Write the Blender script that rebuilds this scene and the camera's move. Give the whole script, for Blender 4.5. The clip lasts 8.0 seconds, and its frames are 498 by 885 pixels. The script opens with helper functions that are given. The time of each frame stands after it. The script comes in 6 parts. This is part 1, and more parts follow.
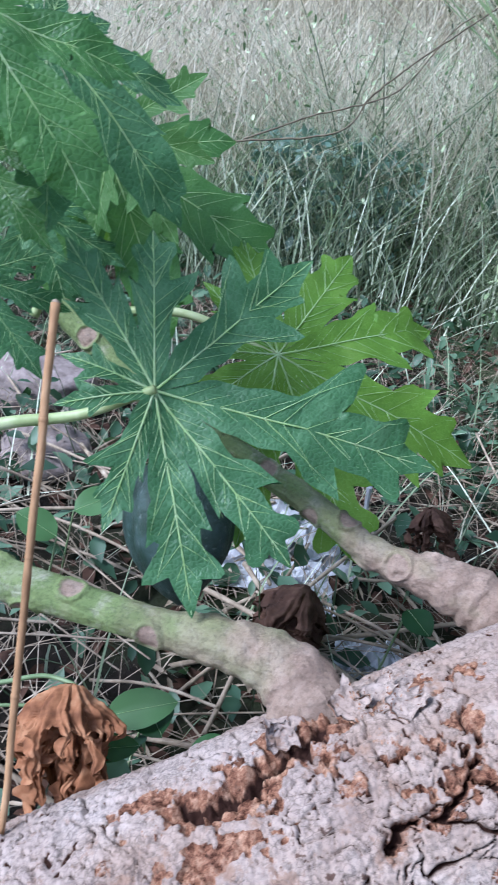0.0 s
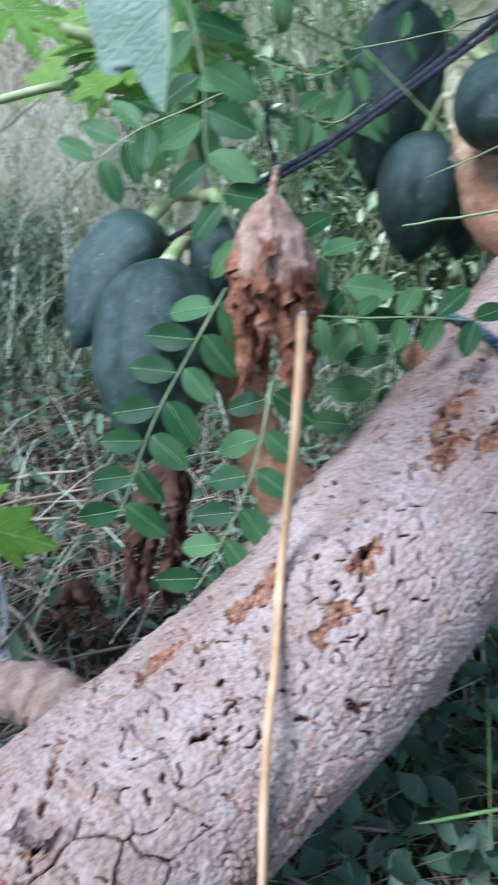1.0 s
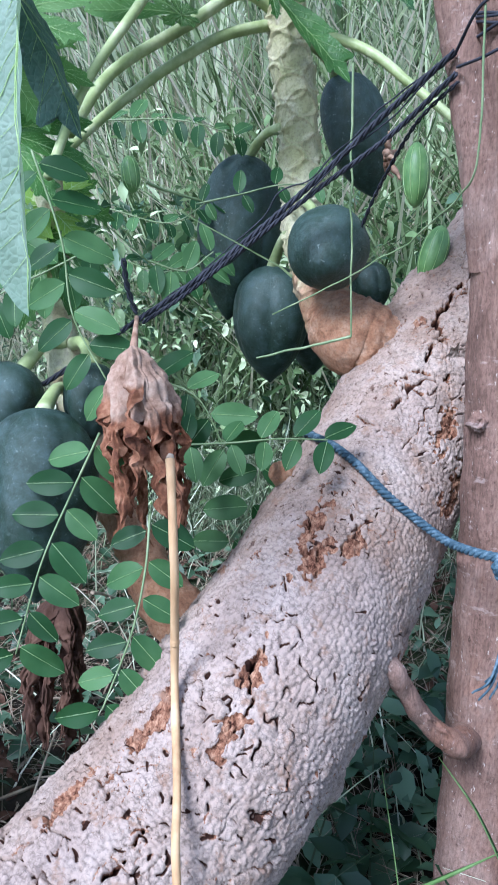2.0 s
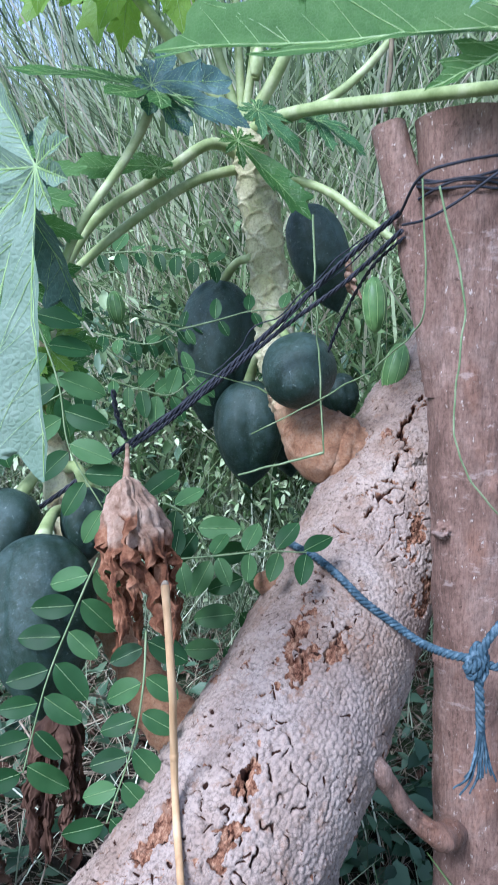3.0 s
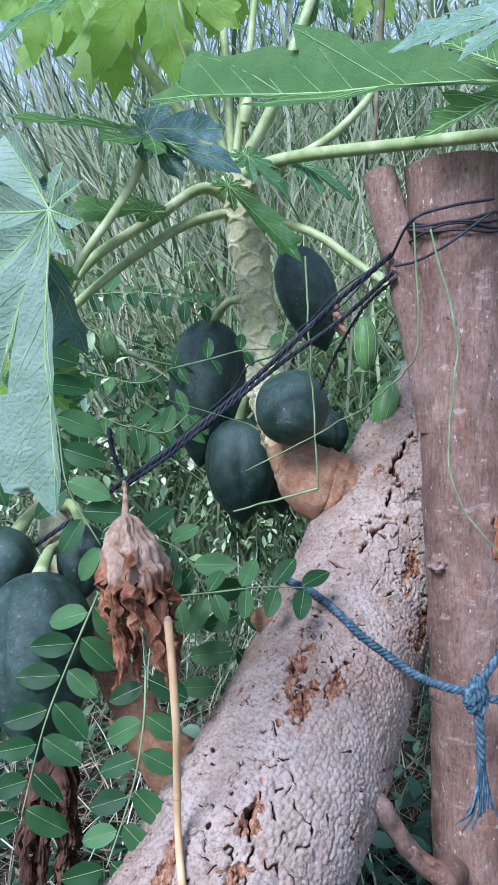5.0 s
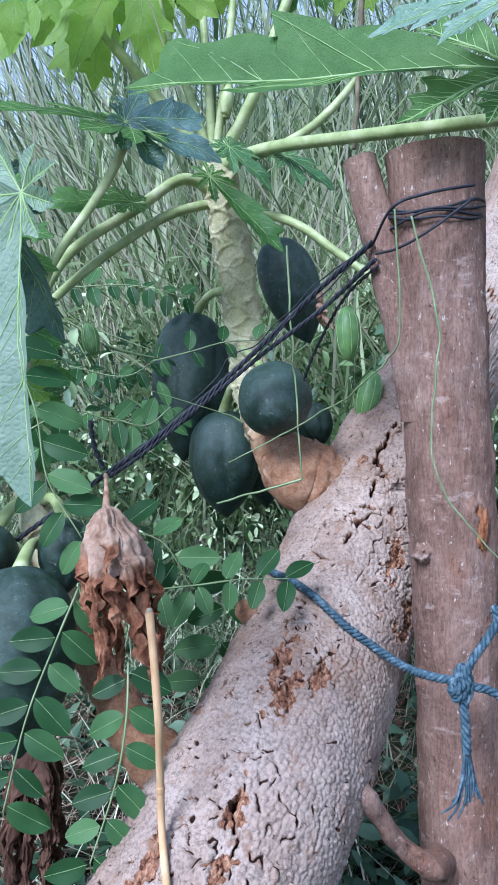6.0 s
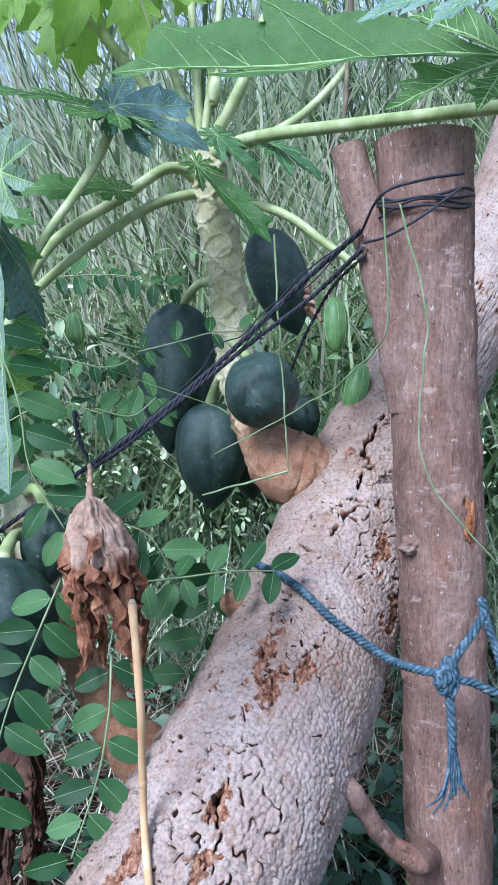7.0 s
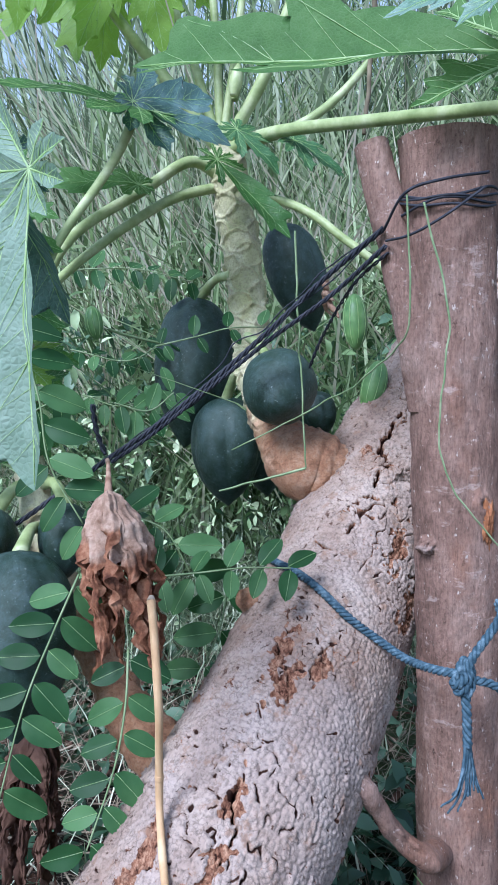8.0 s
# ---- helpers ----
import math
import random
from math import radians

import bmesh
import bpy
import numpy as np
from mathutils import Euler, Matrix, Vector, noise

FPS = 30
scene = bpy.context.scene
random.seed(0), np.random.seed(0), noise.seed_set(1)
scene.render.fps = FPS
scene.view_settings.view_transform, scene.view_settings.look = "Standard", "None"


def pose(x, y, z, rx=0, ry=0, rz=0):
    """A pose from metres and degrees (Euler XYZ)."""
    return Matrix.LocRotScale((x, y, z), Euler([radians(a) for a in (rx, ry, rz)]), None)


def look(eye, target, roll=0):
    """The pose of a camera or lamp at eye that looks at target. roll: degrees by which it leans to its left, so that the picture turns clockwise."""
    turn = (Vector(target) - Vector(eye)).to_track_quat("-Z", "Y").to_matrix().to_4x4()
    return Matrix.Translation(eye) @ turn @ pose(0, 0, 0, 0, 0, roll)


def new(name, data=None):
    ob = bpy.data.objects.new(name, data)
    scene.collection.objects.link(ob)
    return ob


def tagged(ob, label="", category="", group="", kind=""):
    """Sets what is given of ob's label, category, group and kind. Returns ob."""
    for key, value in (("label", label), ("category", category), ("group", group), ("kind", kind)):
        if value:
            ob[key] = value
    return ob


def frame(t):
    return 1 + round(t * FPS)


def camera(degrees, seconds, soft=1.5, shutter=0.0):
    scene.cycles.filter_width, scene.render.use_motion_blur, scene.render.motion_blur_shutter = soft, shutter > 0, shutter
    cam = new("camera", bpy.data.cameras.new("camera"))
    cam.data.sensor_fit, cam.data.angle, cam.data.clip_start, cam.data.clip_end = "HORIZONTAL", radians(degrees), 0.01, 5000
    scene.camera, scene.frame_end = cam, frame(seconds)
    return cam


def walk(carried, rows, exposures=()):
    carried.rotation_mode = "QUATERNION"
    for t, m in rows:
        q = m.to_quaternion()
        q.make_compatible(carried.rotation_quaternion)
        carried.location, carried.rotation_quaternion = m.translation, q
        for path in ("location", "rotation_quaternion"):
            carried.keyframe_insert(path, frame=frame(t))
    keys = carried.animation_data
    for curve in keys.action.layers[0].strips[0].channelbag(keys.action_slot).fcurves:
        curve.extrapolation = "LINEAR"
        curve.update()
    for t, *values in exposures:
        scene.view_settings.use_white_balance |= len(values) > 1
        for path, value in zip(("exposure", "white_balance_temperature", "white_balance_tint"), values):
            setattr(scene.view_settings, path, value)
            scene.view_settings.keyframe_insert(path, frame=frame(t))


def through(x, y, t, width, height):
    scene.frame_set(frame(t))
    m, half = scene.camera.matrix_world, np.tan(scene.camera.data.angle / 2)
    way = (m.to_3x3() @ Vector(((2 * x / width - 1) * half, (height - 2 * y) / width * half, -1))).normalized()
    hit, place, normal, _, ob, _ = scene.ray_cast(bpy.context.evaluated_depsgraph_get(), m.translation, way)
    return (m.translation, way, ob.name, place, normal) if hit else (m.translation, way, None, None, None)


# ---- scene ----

cam = camera(36.1, 8.0, soft=1.2, shutter=0.25)
walk(cam, [
    (0, look((0.0125, 0.0221, 0.8534), (0.1817, 1.7857, -0.0746), 9.66)),
    (0.3, look((0.0579, 0.0155, 0.8677), (0.2932, 1.7899, -0.0246), 7.94)),
    (0.5, look((0.1071, 0.0071, 0.8848), (0.4163, 1.7820, 0.0162), 6.45)),
    (0.8, look((0.2093, -0.0151, 0.9290), (0.7364, 1.7318, 0.1102), 4.97)),
    (1, look((0.2556, -0.0337, 0.9578), (1.0067, 1.6490, 0.1805), 4.12)),
    (1.1, look((0.2597, -0.0349, 0.9692), (1.1311, 1.5970, 0.2093), 4.18)),
    (1.3, look((0.2663, -0.0444, 0.9854), (1.2529, 1.5459, 0.2801), 3.07)),
    (1.5, look((0.2732, -0.0657, 0.9993), (1.2523, 1.5615, 0.3717), 1.69)),
    (1.7, look((0.2631, -0.0771, 1.0019), (1.2748, 1.5498, 0.4277), 1.95)),
    (2.8, look((0.2076, -0.1372, 1.0729), (1.2876, 1.5020, 0.6899), -2.01)),
    (3, look((0.2008, -0.1491, 1.0841), (1.2999, 1.4892, 0.7553), -1.12)),
    (3.5, look((0.1722, -0.1533, 1.0952), (1.3081, 1.4753, 0.8554), -1.53)),
    (4, look((0.1684, -0.1458, 1.0898), (1.3033, 1.4838, 0.8522), -0.98)),
    (4.5, look((0.1695, -0.1464, 1.0867), (1.3118, 1.4792, 0.8576), -0.99)),
    (6, look((0.1840, -0.1437, 1.0717), (1.3635, 1.4542, 0.8369), -1.72)),
    (6.5, look((0.1869, -0.1408, 1.0693), (1.3794, 1.4467, 0.8294), -1.40)),
    (7, look((0.1932, -0.1368, 1.0642), (1.3955, 1.4421, 0.8165), -1.36)),
    (7.5, look((0.1797, -0.1264, 1.0656), (1.3827, 1.4501, 0.8061), 0.26)),
    (8, look((0.1846, -0.1291, 1.0694), (1.3652, 1.4633, 0.8038), -0.62)),
], exposures=[(0.0, 1.62, 5120, 16), (1.0, 1.60, 5120, 16), (1.5, 1.76, 5120, 16), (3.0, 1.6, 5120, 16), (4.0, 1.52, 5120, 16), (6.0, 1.54, 5120, 16), (6.5, 1.63, 5120, 16), (7.5, 1.58, 5120, 16), (8.0, 1.50, 5120, 16)])

# ---------------------------------------------------------------- daylight
SUN_ELEVATION, SUN_AZIMUTH = 47.0, 250.0        # high thin cloud, brightest to the left of the tree
world = bpy.data.worlds.new("overcast_sky")
scene.world = world
world.use_nodes = True
wn, wl = world.node_tree.nodes, world.node_tree.links
sky = wn.new("ShaderNodeTexSky")
sky.sky_type, sky.sun_disc = "NISHITA", False
sky.sun_elevation, sky.sun_rotation = radians(SUN_ELEVATION), radians(SUN_AZIMUTH)
sky.dust_density, sky.air_density = 1.0, 1.0
haze = wn.new("ShaderNodeHueSaturation")        # thin cloud greys the blue
haze.inputs["Saturation"].default_value = 0.62
wl.new(sky.outputs["Color"], haze.inputs["Color"])
wl.new(haze.outputs["Color"], wn["Background"].inputs["Color"])
wn["Background"].inputs["Strength"].default_value = 0.092
sun = new("sun", bpy.data.lights.new("sun", "SUN"))
sun.data.energy, sun.data.angle, sun.data.color = 2.25, radians(20), (1.0, 0.96, 0.9)
_a, _e = radians(SUN_AZIMUTH), radians(SUN_ELEVATION)
sun.matrix_world = look((8 * math.sin(_a) * math.cos(_e), 8 * math.cos(_a) * math.cos(_e), 8 * math.sin(_e)), (0, 0, 0))

# ---------------------------------------------------------------- materials
def material(name, colour, rough=0.7, spec=0.4):
    mat = bpy.data.materials.new(name)
    mat.use_nodes = True
    b = mat.node_tree.nodes["Principled BSDF"]
    b.inputs["Base Color"].default_value = (*colour, 1)
    b.inputs["Roughness"].default_value = rough
    b.inputs["Specular IOR Level"].default_value = spec
    return mat, mat.node_tree.nodes, mat.node_tree.links, b


def tex_noise(nodes, links, scale, detail=6, rough=0.6, stretch=None, coord="Object"):
    tc = nodes.new("ShaderNodeTexCoord")
    n = nodes.new("ShaderNodeTexNoise")
    n.inputs["Scale"].default_value = scale
    n.inputs["Detail"].default_value = detail
    n.inputs["Roughness"].default_value = rough
    if stretch:
        mp = nodes.new("ShaderNodeMapping")
        mp.inputs["Scale"].default_value = stretch
        links.new(tc.outputs[coord], mp.inputs["Vector"])
        links.new(mp.outputs["Vector"], n.inputs["Vector"])
    else:
        links.new(tc.outputs[coord], n.inputs["Vector"])
    return n.outputs["Fac"]


def ramp(nodes, links, fac, stops):
    r = nodes.new("ShaderNodeValToRGB")
    els = r.color_ramp.elements
    while len(els) < len(stops):
        els.new(0.5)
    for el, (pos, col) in zip(els, stops):
        el.position, el.color = pos, (*col, 1)
    links.new(fac, r.inputs["Fac"])
    return r.outputs["Color"]


def grey(v):
    return (v, v, v)


def mix(nodes, links, fac, a, b, mode="MIX"):
    m = nodes.new("ShaderNodeMix")
    m.data_type, m.blend_type = "RGBA", mode
    for sock, val in ((m.inputs[0], fac), (m.inputs[6], a), (m.inputs[7], b)):
        if isinstance(val, bpy.types.NodeSocket):
            links.new(val, sock)
        elif isinstance(val, tuple):
            sock.default_value = (*val, 1)
        else:
            sock.default_value = val
    return m.outputs[2]


def bump(nodes, links, shader, height, strength=0.4, distance=0.002):
    b = nodes.new("ShaderNodeBump")
    b.inputs["Strength"].default_value, b.inputs["Distance"].default_value = strength, distance
    links.new(height, b.inputs["Height"])
    links.new(b.outputs["Normal"], shader.inputs["Normal"])


def attribute(nodes, name):
    a = nodes.new("ShaderNodeAttribute")
    a.attribute_name = name
    return a.outputs["Fac"]


def mat_bark():
    mat, n, l, b = material("papaya_bark", (0.5, 0.42, 0.37), 0.95, 0.04)
    base = ramp(n, l, tex_noise(n, l, 11, 9, 0.7), [(0.30, (0.185, 0.128, 0.098)), (0.48, (0.285, 0.213, 0.168)), (0.70, (0.40, 0.335, 0.286))])
    tint = ramp(n, l, tex_noise(n, l, 5, 5, 0.6), [(0.42, grey(0.0)), (0.62, grey(0.5))])
    base = mix(n, l, tint, base, (0.345, 0.296, 0.268))
    speck = ramp(n, l, tex_noise(n, l, 190, 5, 0.75), [(0.36, grey(0.30)), (0.52, grey(1.0))])
    base = mix(n, l, 0.6, base, speck, "MULTIPLY")
    fibre = ramp(n, l, tex_noise(n, l, 150, 5, 0.75, (1.0, 1.0, 0.35)), [(0.36, (0.040, 0.016, 0.010)), (0.50, (0.19, 0.092, 0.055)), (0.70, (0.42, 0.27, 0.175))])
    ragged = n.new("ShaderNodeMath")        # torn edges are ragged
    ragged.operation = "MULTIPLY_ADD"
    l.new(tex_noise(n, l, 240, 4, 0.7), ragged.inputs[0])
    ragged.inputs[1].default_value = 0.9
    l.new(attribute(n, "wear"), ragged.inputs[2])
    wear = ramp(n, l, ragged.outputs[0], [(0.78, grey(0.0)), (0.92, grey(1.0))])
    col = mix(n, l, wear, base, fibre)
    fleck = ramp(n, l, tex_noise(n, l, 82, 3, 0.6), [(0.635, grey(0.0)), (0.675, grey(0.9))])
    rough_side = ramp(n, l, tex_noise(n, l, 7, 4, 0.6), [(0.40, grey(0.0)), (0.55, grey(1.0))])
    col = mix(n, l, mix(n, l, rough_side, (0.0, 0.0, 0.0), fleck), col, (0.070, 0.038, 0.027))
    scuff = ramp(n, l, tex_noise(n, l, 34, 7, 0.72), [(0.56, grey(0.0)), (0.64, grey(0.75))])
    col = mix(n, l, scuff, col, (0.225, 0.142, 0.098))
    # dark corky inside of the splits, near-black because their shade is painted in
    col = mix(n, l, ramp(n, l, attribute(n, "split_shade"), [(0.35, grey(0.0)), (0.7, grey(1.0))]), col, (0.030, 0.015, 0.011))
    tc, warp = n.new("ShaderNodeTexCoord"), n.new("ShaderNodeVectorMath")
    nz = n.new("ShaderNodeTexNoise")
    nz.inputs["Scale"].default_value, nz.inputs["Detail"].default_value = 60, 4
    l.new(tc.outputs["Object"], nz.inputs["Vector"])
    warp.operation = "MULTIPLY_ADD"
    l.new(nz.outputs["Color"], warp.inputs[0])
    warp.inputs[1].default_value = (0.005, 0.005, 0.005)
    l.new(tc.outputs["Object"], warp.inputs[2])
    # fine crazing of the outer skin
    craze = n.new("ShaderNodeTexVoronoi")
    craze.feature = "DISTANCE_TO_EDGE"
    craze.inputs["Scale"].default_value = 170
    l.new(warp.outputs[0], craze.inputs["Vector"])
    line = ramp(n, l, craze.outputs["Distance"], [(0.0, grey(0.22)), (0.09, grey(1.0))])
    where = ramp(n, l, tex_noise(n, l, 45, 5, 0.65), [(0.48, grey(0.0)), (0.56, grey(0.7))])
    col = mix(n, l, where, col, mix(n, l, 0.7, col, line, "MULTIPLY"))
    l.new(col, b.inputs["Base Color"])
    # pebbled skin
    pebble = n.new("ShaderNodeTexVoronoi")
    pebble.feature = "SMOOTH_F1"
    pebble.inputs["Scale"].default_value, pebble.inputs["Smoothness"].default_value = 135, 0.35
    l.new(warp.outputs[0], pebble.inputs["Vector"])
    dome = ramp(n, l, pebble.outputs["Distance"], [(0.0, grey(1.0)), (0.75, grey(0.0))])
    grain = mix(n, l, 0.6, dome, tex_noise(n, l, 330, 5, 0.75))
    bump(n, l, b, grain, 1.0, 0.0020)
    return mat


def mat_stem(name, young, corky, relief=0.0018):
    """Young papaya stem, corky towards its swollen base (attribute age, 1 at the base)."""
    mat, n, l, b = material(name, young[1], 0.6, 0.35)
    green = ramp(n, l, tex_noise(n, l, 22, 6, 0.6), list(zip((0.3, 0.55, 0.75), young)))
    corky = ramp(n, l, tex_noise(n, l, 36, 9, 0.78), list(zip((0.3, 0.5, 0.72), corky)))
    film = ramp(n, l, tex_noise(n, l, 26, 7, 0.7), [(0.52, grey(0.0)), (0.66, grey(0.65))])
    green = mix(n, l, film, green, (0.40, 0.38, 0.30))
    col = mix(n, l, attribute(n, "age"), green, corky)
    col = mix(n, l, 0.5, col, ramp(n, l, tex_noise(n, l, 230, 4, 0.7), [(0.36, grey(0.45)), (0.52, grey(1.08))]), "MULTIPLY")
    l.new(col, b.inputs["Base Color"])
    bump(n, l, b, tex_noise(n, l, 260, 7, 0.75), 1.0, relief)
    return mat


def mat_plain(name, dark, mid, light, scale=20, rough=0.6, spec=0.4, stretch=None, strength=0.3, fine=180, distance=0.001):
    mat, n, l, b = material(name, mid, rough, spec)
    col = ramp(n, l, tex_noise(n, l, scale, 7, 0.62, stretch), [(0.28, dark), (0.5, mid), (0.74, light)])
    l.new(col, b.inputs["Base Color"])
    bump(n, l, b, tex_noise(n, l, fine, 4, 0.6, stretch), strength, distance)
    return mat


def mat_leaf(name, dark, mid, light, through, rough=0.42, spec=0.5, scale=14, thin=0.35, net=0.0, island=False, each=False):
    """A leaf that lets some light through. net: strength of the fine vein network."""
    mat, n, l, b = material(name, mid, rough, spec)
    fac = tex_noise(n, l, scale, 5, 0.6)
    if island or each:
        g = n.new("ShaderNodeObjectInfo" if each else "ShaderNodeNewGeometry")
        m = n.new("ShaderNodeMath")
        m.operation = "MULTIPLY_ADD"
        l.new(g.outputs["Random" if each else "Random Per Island"], m.inputs[0])
        m.inputs[1].default_value = 0.55
        m2 = n.new("ShaderNodeMath")
        m2.operation = "MULTIPLY_ADD"
        l.new(fac, m2.inputs[0])
        m2.inputs[1].default_value, m2.inputs[2].default_value = 0.6, -0.08
        l.new(m2.outputs[0], m.inputs[2])
        fac = m.outputs[0]
    col = ramp(n, l, fac, [(0.30, dark), (0.5, mid), (0.70, light)])
    if net:
        tc = n.new("ShaderNodeTexCoord")
        v = n.new("ShaderNodeTexVoronoi")
        v.feature = "DISTANCE_TO_EDGE"
        v.inputs["Scale"].default_value = 190
        l.new(tc.outputs["Object"], v.inputs["Vector"])
        line = ramp(n, l, v.outputs["Distance"], [(0.0, grey(1.0)), (0.06, grey(0.0))])
        col = mix(n, l, mix(n, l, net, (0.0, 0.0, 0.0), line), col, tuple(min(1.0, c * 1.5 + 0.05) for c in light))
        bump(n, l, b, mix(n, l, 0.55, v.outputs["Distance"], tex_noise(n, l, 40, 4, 0.6)), 0.7, 0.004)
    l.new(col, b.inputs["Base Color"])
    t = n.new("ShaderNodeBsdfTranslucent")
    l.new(mix(n, l, 0.6, col, through), t.inputs["Color"])
    ms = n.new("ShaderNodeMixShader")
    ms.inputs[0].default_value = thin
    l.new(b.outputs[0], ms.inputs[1])
    l.new(t.outputs[0], ms.inputs[2])
    l.new(ms.outputs[0], n["Material Output"].inputs["Surface"])
    return mat


def mat_fruit():
    mat, n, l, b = material("papaya_skin", (0.02, 0.05, 0.035), 0.42, 0.42)
    col = ramp(n, l, tex_noise(n, l, 7, 7, 0.65), [(0.3, (0.005, 0.017, 0.009)), (0.50, (0.011, 0.030, 0.019)), (0.70, (0.036, 0.066, 0.058))])
    # waxy bloom, tinted bluish grey to paint in the sky's sheen as well
    bloom_sheen = ramp(n, l, tex_noise(n, l, 45, 7, 0.78), [(0.45, grey(0.0)), (0.64, grey(0.55))])
    col = mix(n, l, bloom_sheen, col, (0.060, 0.098, 0.095))
    spots = ramp(n, l, tex_noise(n, l, 170, 3, 0.7), [(0.635, grey(0.0)), (0.70, grey(0.6))])
    col = mix(n, l, spots, col, (0.20, 0.25, 0.23))
    l.new(col, b.inputs["Base Color"])
    l.new(ramp(n, l, tex_noise(n, l, 40, 6, 0.7), [(0.3, grey(0.36)), (0.7, grey(0.60))]), b.inputs["Roughness"])
    bump(n, l, b, tex_noise(n, l, 85, 8, 0.78), 0.9, 0.0026)
    return mat


def mat_post():
    mat, n, l, b = material("post_bark", (0.25, 0.15, 0.11), 0.88, 0.2)
    col = ramp(n, l, tex_noise(n, l, 13, 9, 0.72, (1, 1, 0.55)), [(0.30, (0.108, 0.062, 0.046)), (0.5, (0.235, 0.146, 0.112)), (0.70, (0.345, 0.245, 0.20))])
    rust = ramp(n, l, tex_noise(n, l, 8, 6, 0.65, (1, 1, 0.5)), [(0.56, grey(0.0)), (0.70, grey(0.55))])
    col = mix(n, l, rust, col, (0.30, 0.135, 0.075))
    streak = ramp(n, l, tex_noise(n, l, 340, 5, 0.75, (1, 1, 0.10)), [(0.38, grey(0.52)), (0.56, grey(1.0))])
    col = mix(n, l, 0.55, col, streak, "MULTIPLY")
    grain = ramp(n, l, tex_noise(n, l, 260, 4, 0.75, (1, 1, 0.6)), [(0.36, grey(0.5)), (0.54, grey(1.0))])
    col = mix(n, l, 0.65, col, grain, "MULTIPLY")
    pale = ramp(n, l, tex_noise(n, l, 24, 7, 0.72, (1, 1, 2.2)), [(0.585, grey(0.0)), (0.65, grey(1.0))])
    col = mix(n, l, mix(n, l, 0.5, (0.0, 0.0, 0.0), pale), col, (0.43, 0.345, 0.305))
    fleck = ramp(n, l, tex_noise(n, l, 150, 3, 0.65, (1, 1, 0.55)), [(0.655, grey(0.0)), (0.70, grey(0.8))])
    col = mix(n, l, fleck, col, (0.50, 0.44, 0.39))
    pit = ramp(n, l, tex_noise(n, l, 85, 4, 0.7, (1, 1, 0.7)), [(0.30, grey(0.8)), (0.36, grey(0.0))])
    col = mix(n, l, pit, col, (0.055, 0.030, 0.022))
    l.new(col, b.inputs["Base Color"])
    height = mix(n, l, 0.5, tex_noise(n, l, 300, 6, 0.75, (1, 1, 0.14)), tex_noise(n, l, 150, 6, 0.75, (1, 1, 0.7)))
    bump(n, l, b, height, 1.0, 0.0045)
    return mat


def mat_ground():
    mat, n, l, b = material("soil_and_litter", (0.06, 0.045, 0.035), 0.95, 0.15)
    col = ramp(n, l, tex_noise(n, l, 3.5, 9, 0.7), [(0.3, (0.008, 0.006, 0.005)), (0.5, (0.020, 0.016, 0.012)), (0.7, (0.055, 0.043, 0.033))])
    green = ramp(n, l, tex_noise(n, l, 1.3, 6, 0.65), [(0.45, grey(0.0)), (0.6, grey(1.0))])
    col = mix(n, l, mix(n, l, 0.6, (0.0, 0.0, 0.0), green), col, (0.045, 0.075, 0.028))
    # bare soil round the tree, pale thatch under the meadow
    tc, far = n.new("ShaderNodeTexCoord"), n.new("ShaderNodeVectorMath")
    far.operation = "LENGTH"
    l.new(tc.outputs["Object"], far.inputs[0])
    meadow = n.new("ShaderNodeMapRange")
    meadow.inputs["From Min"].default_value, meadow.inputs["From Max"].default_value = 2.2, 4.4
    edge = n.new("ShaderNodeMath")
    edge.operation = "MULTIPLY_ADD"
    l.new(tex_noise(n, l, 0.9, 6, 0.65), edge.inputs[0])
    edge.inputs[1].default_value = 3.2
    shifted = n.new("ShaderNodeMath")
    shifted.operation = "SUBTRACT"
    l.new(far.outputs["Value"], shifted.inputs[0])
    shifted.inputs[1].default_value = 1.6
    l.new(shifted.outputs[0], edge.inputs[2])
    l.new(edge.outputs[0], meadow.inputs["Value"])
    thatch = ramp(n, l, tex_noise(n, l, 14, 7, 0.7), [(0.3, (0.045, 0.055, 0.025)), (0.5, (0.16, 0.165, 0.09)), (0.7, (0.31, 0.29, 0.18))])
    col = mix(n, l, meadow.outputs["Result"], col, thatch)
    l.new(col, b.inputs["Base Color"])
    bump(n, l, b, tex_noise(n, l, 40, 8, 0.75), 0.9, 0.02)
    return mat


BARK, FRUIT, POST, GROUND = mat_bark(), mat_fruit(), mat_post(), mat_ground()
STEM = mat_stem("green_shoot", [(0.10, 0.145, 0.045), (0.165, 0.215, 0.075), (0.29, 0.31, 0.18)], [(0.165, 0.108, 0.075), (0.27, 0.195, 0.145), (0.38, 0.30, 0.238)], 0.0032)
STEM_PALE = mat_stem("pale_shoot", [(0.34, 0.36, 0.17), (0.54, 0.54, 0.33), (0.70, 0.68, 0.51)], [(0.17, 0.062, 0.026), (0.37, 0.195, 0.105), (0.52, 0.36, 0.245)], 0.0045)
CUT = mat_plain("sawn_wood", (0.3, 0.2, 0.14), (0.42, 0.3, 0.21), (0.52, 0.4, 0.3), 30, 0.85, 0.2)
SCAR = mat_plain("rusty_scar", (0.10, 0.035, 0.016), (0.26, 0.11, 0.05), (0.40, 0.20, 0.10), 60, 0.85, 0.15, None, 0.8, 150, 0.004)
PETIOLE = mat_plain("petiole_green", (0.15, 0.20, 0.065), (0.26, 0.315, 0.135), (0.44, 0.47, 0.29), 26, 0.5, 0.35, None, 0.35)
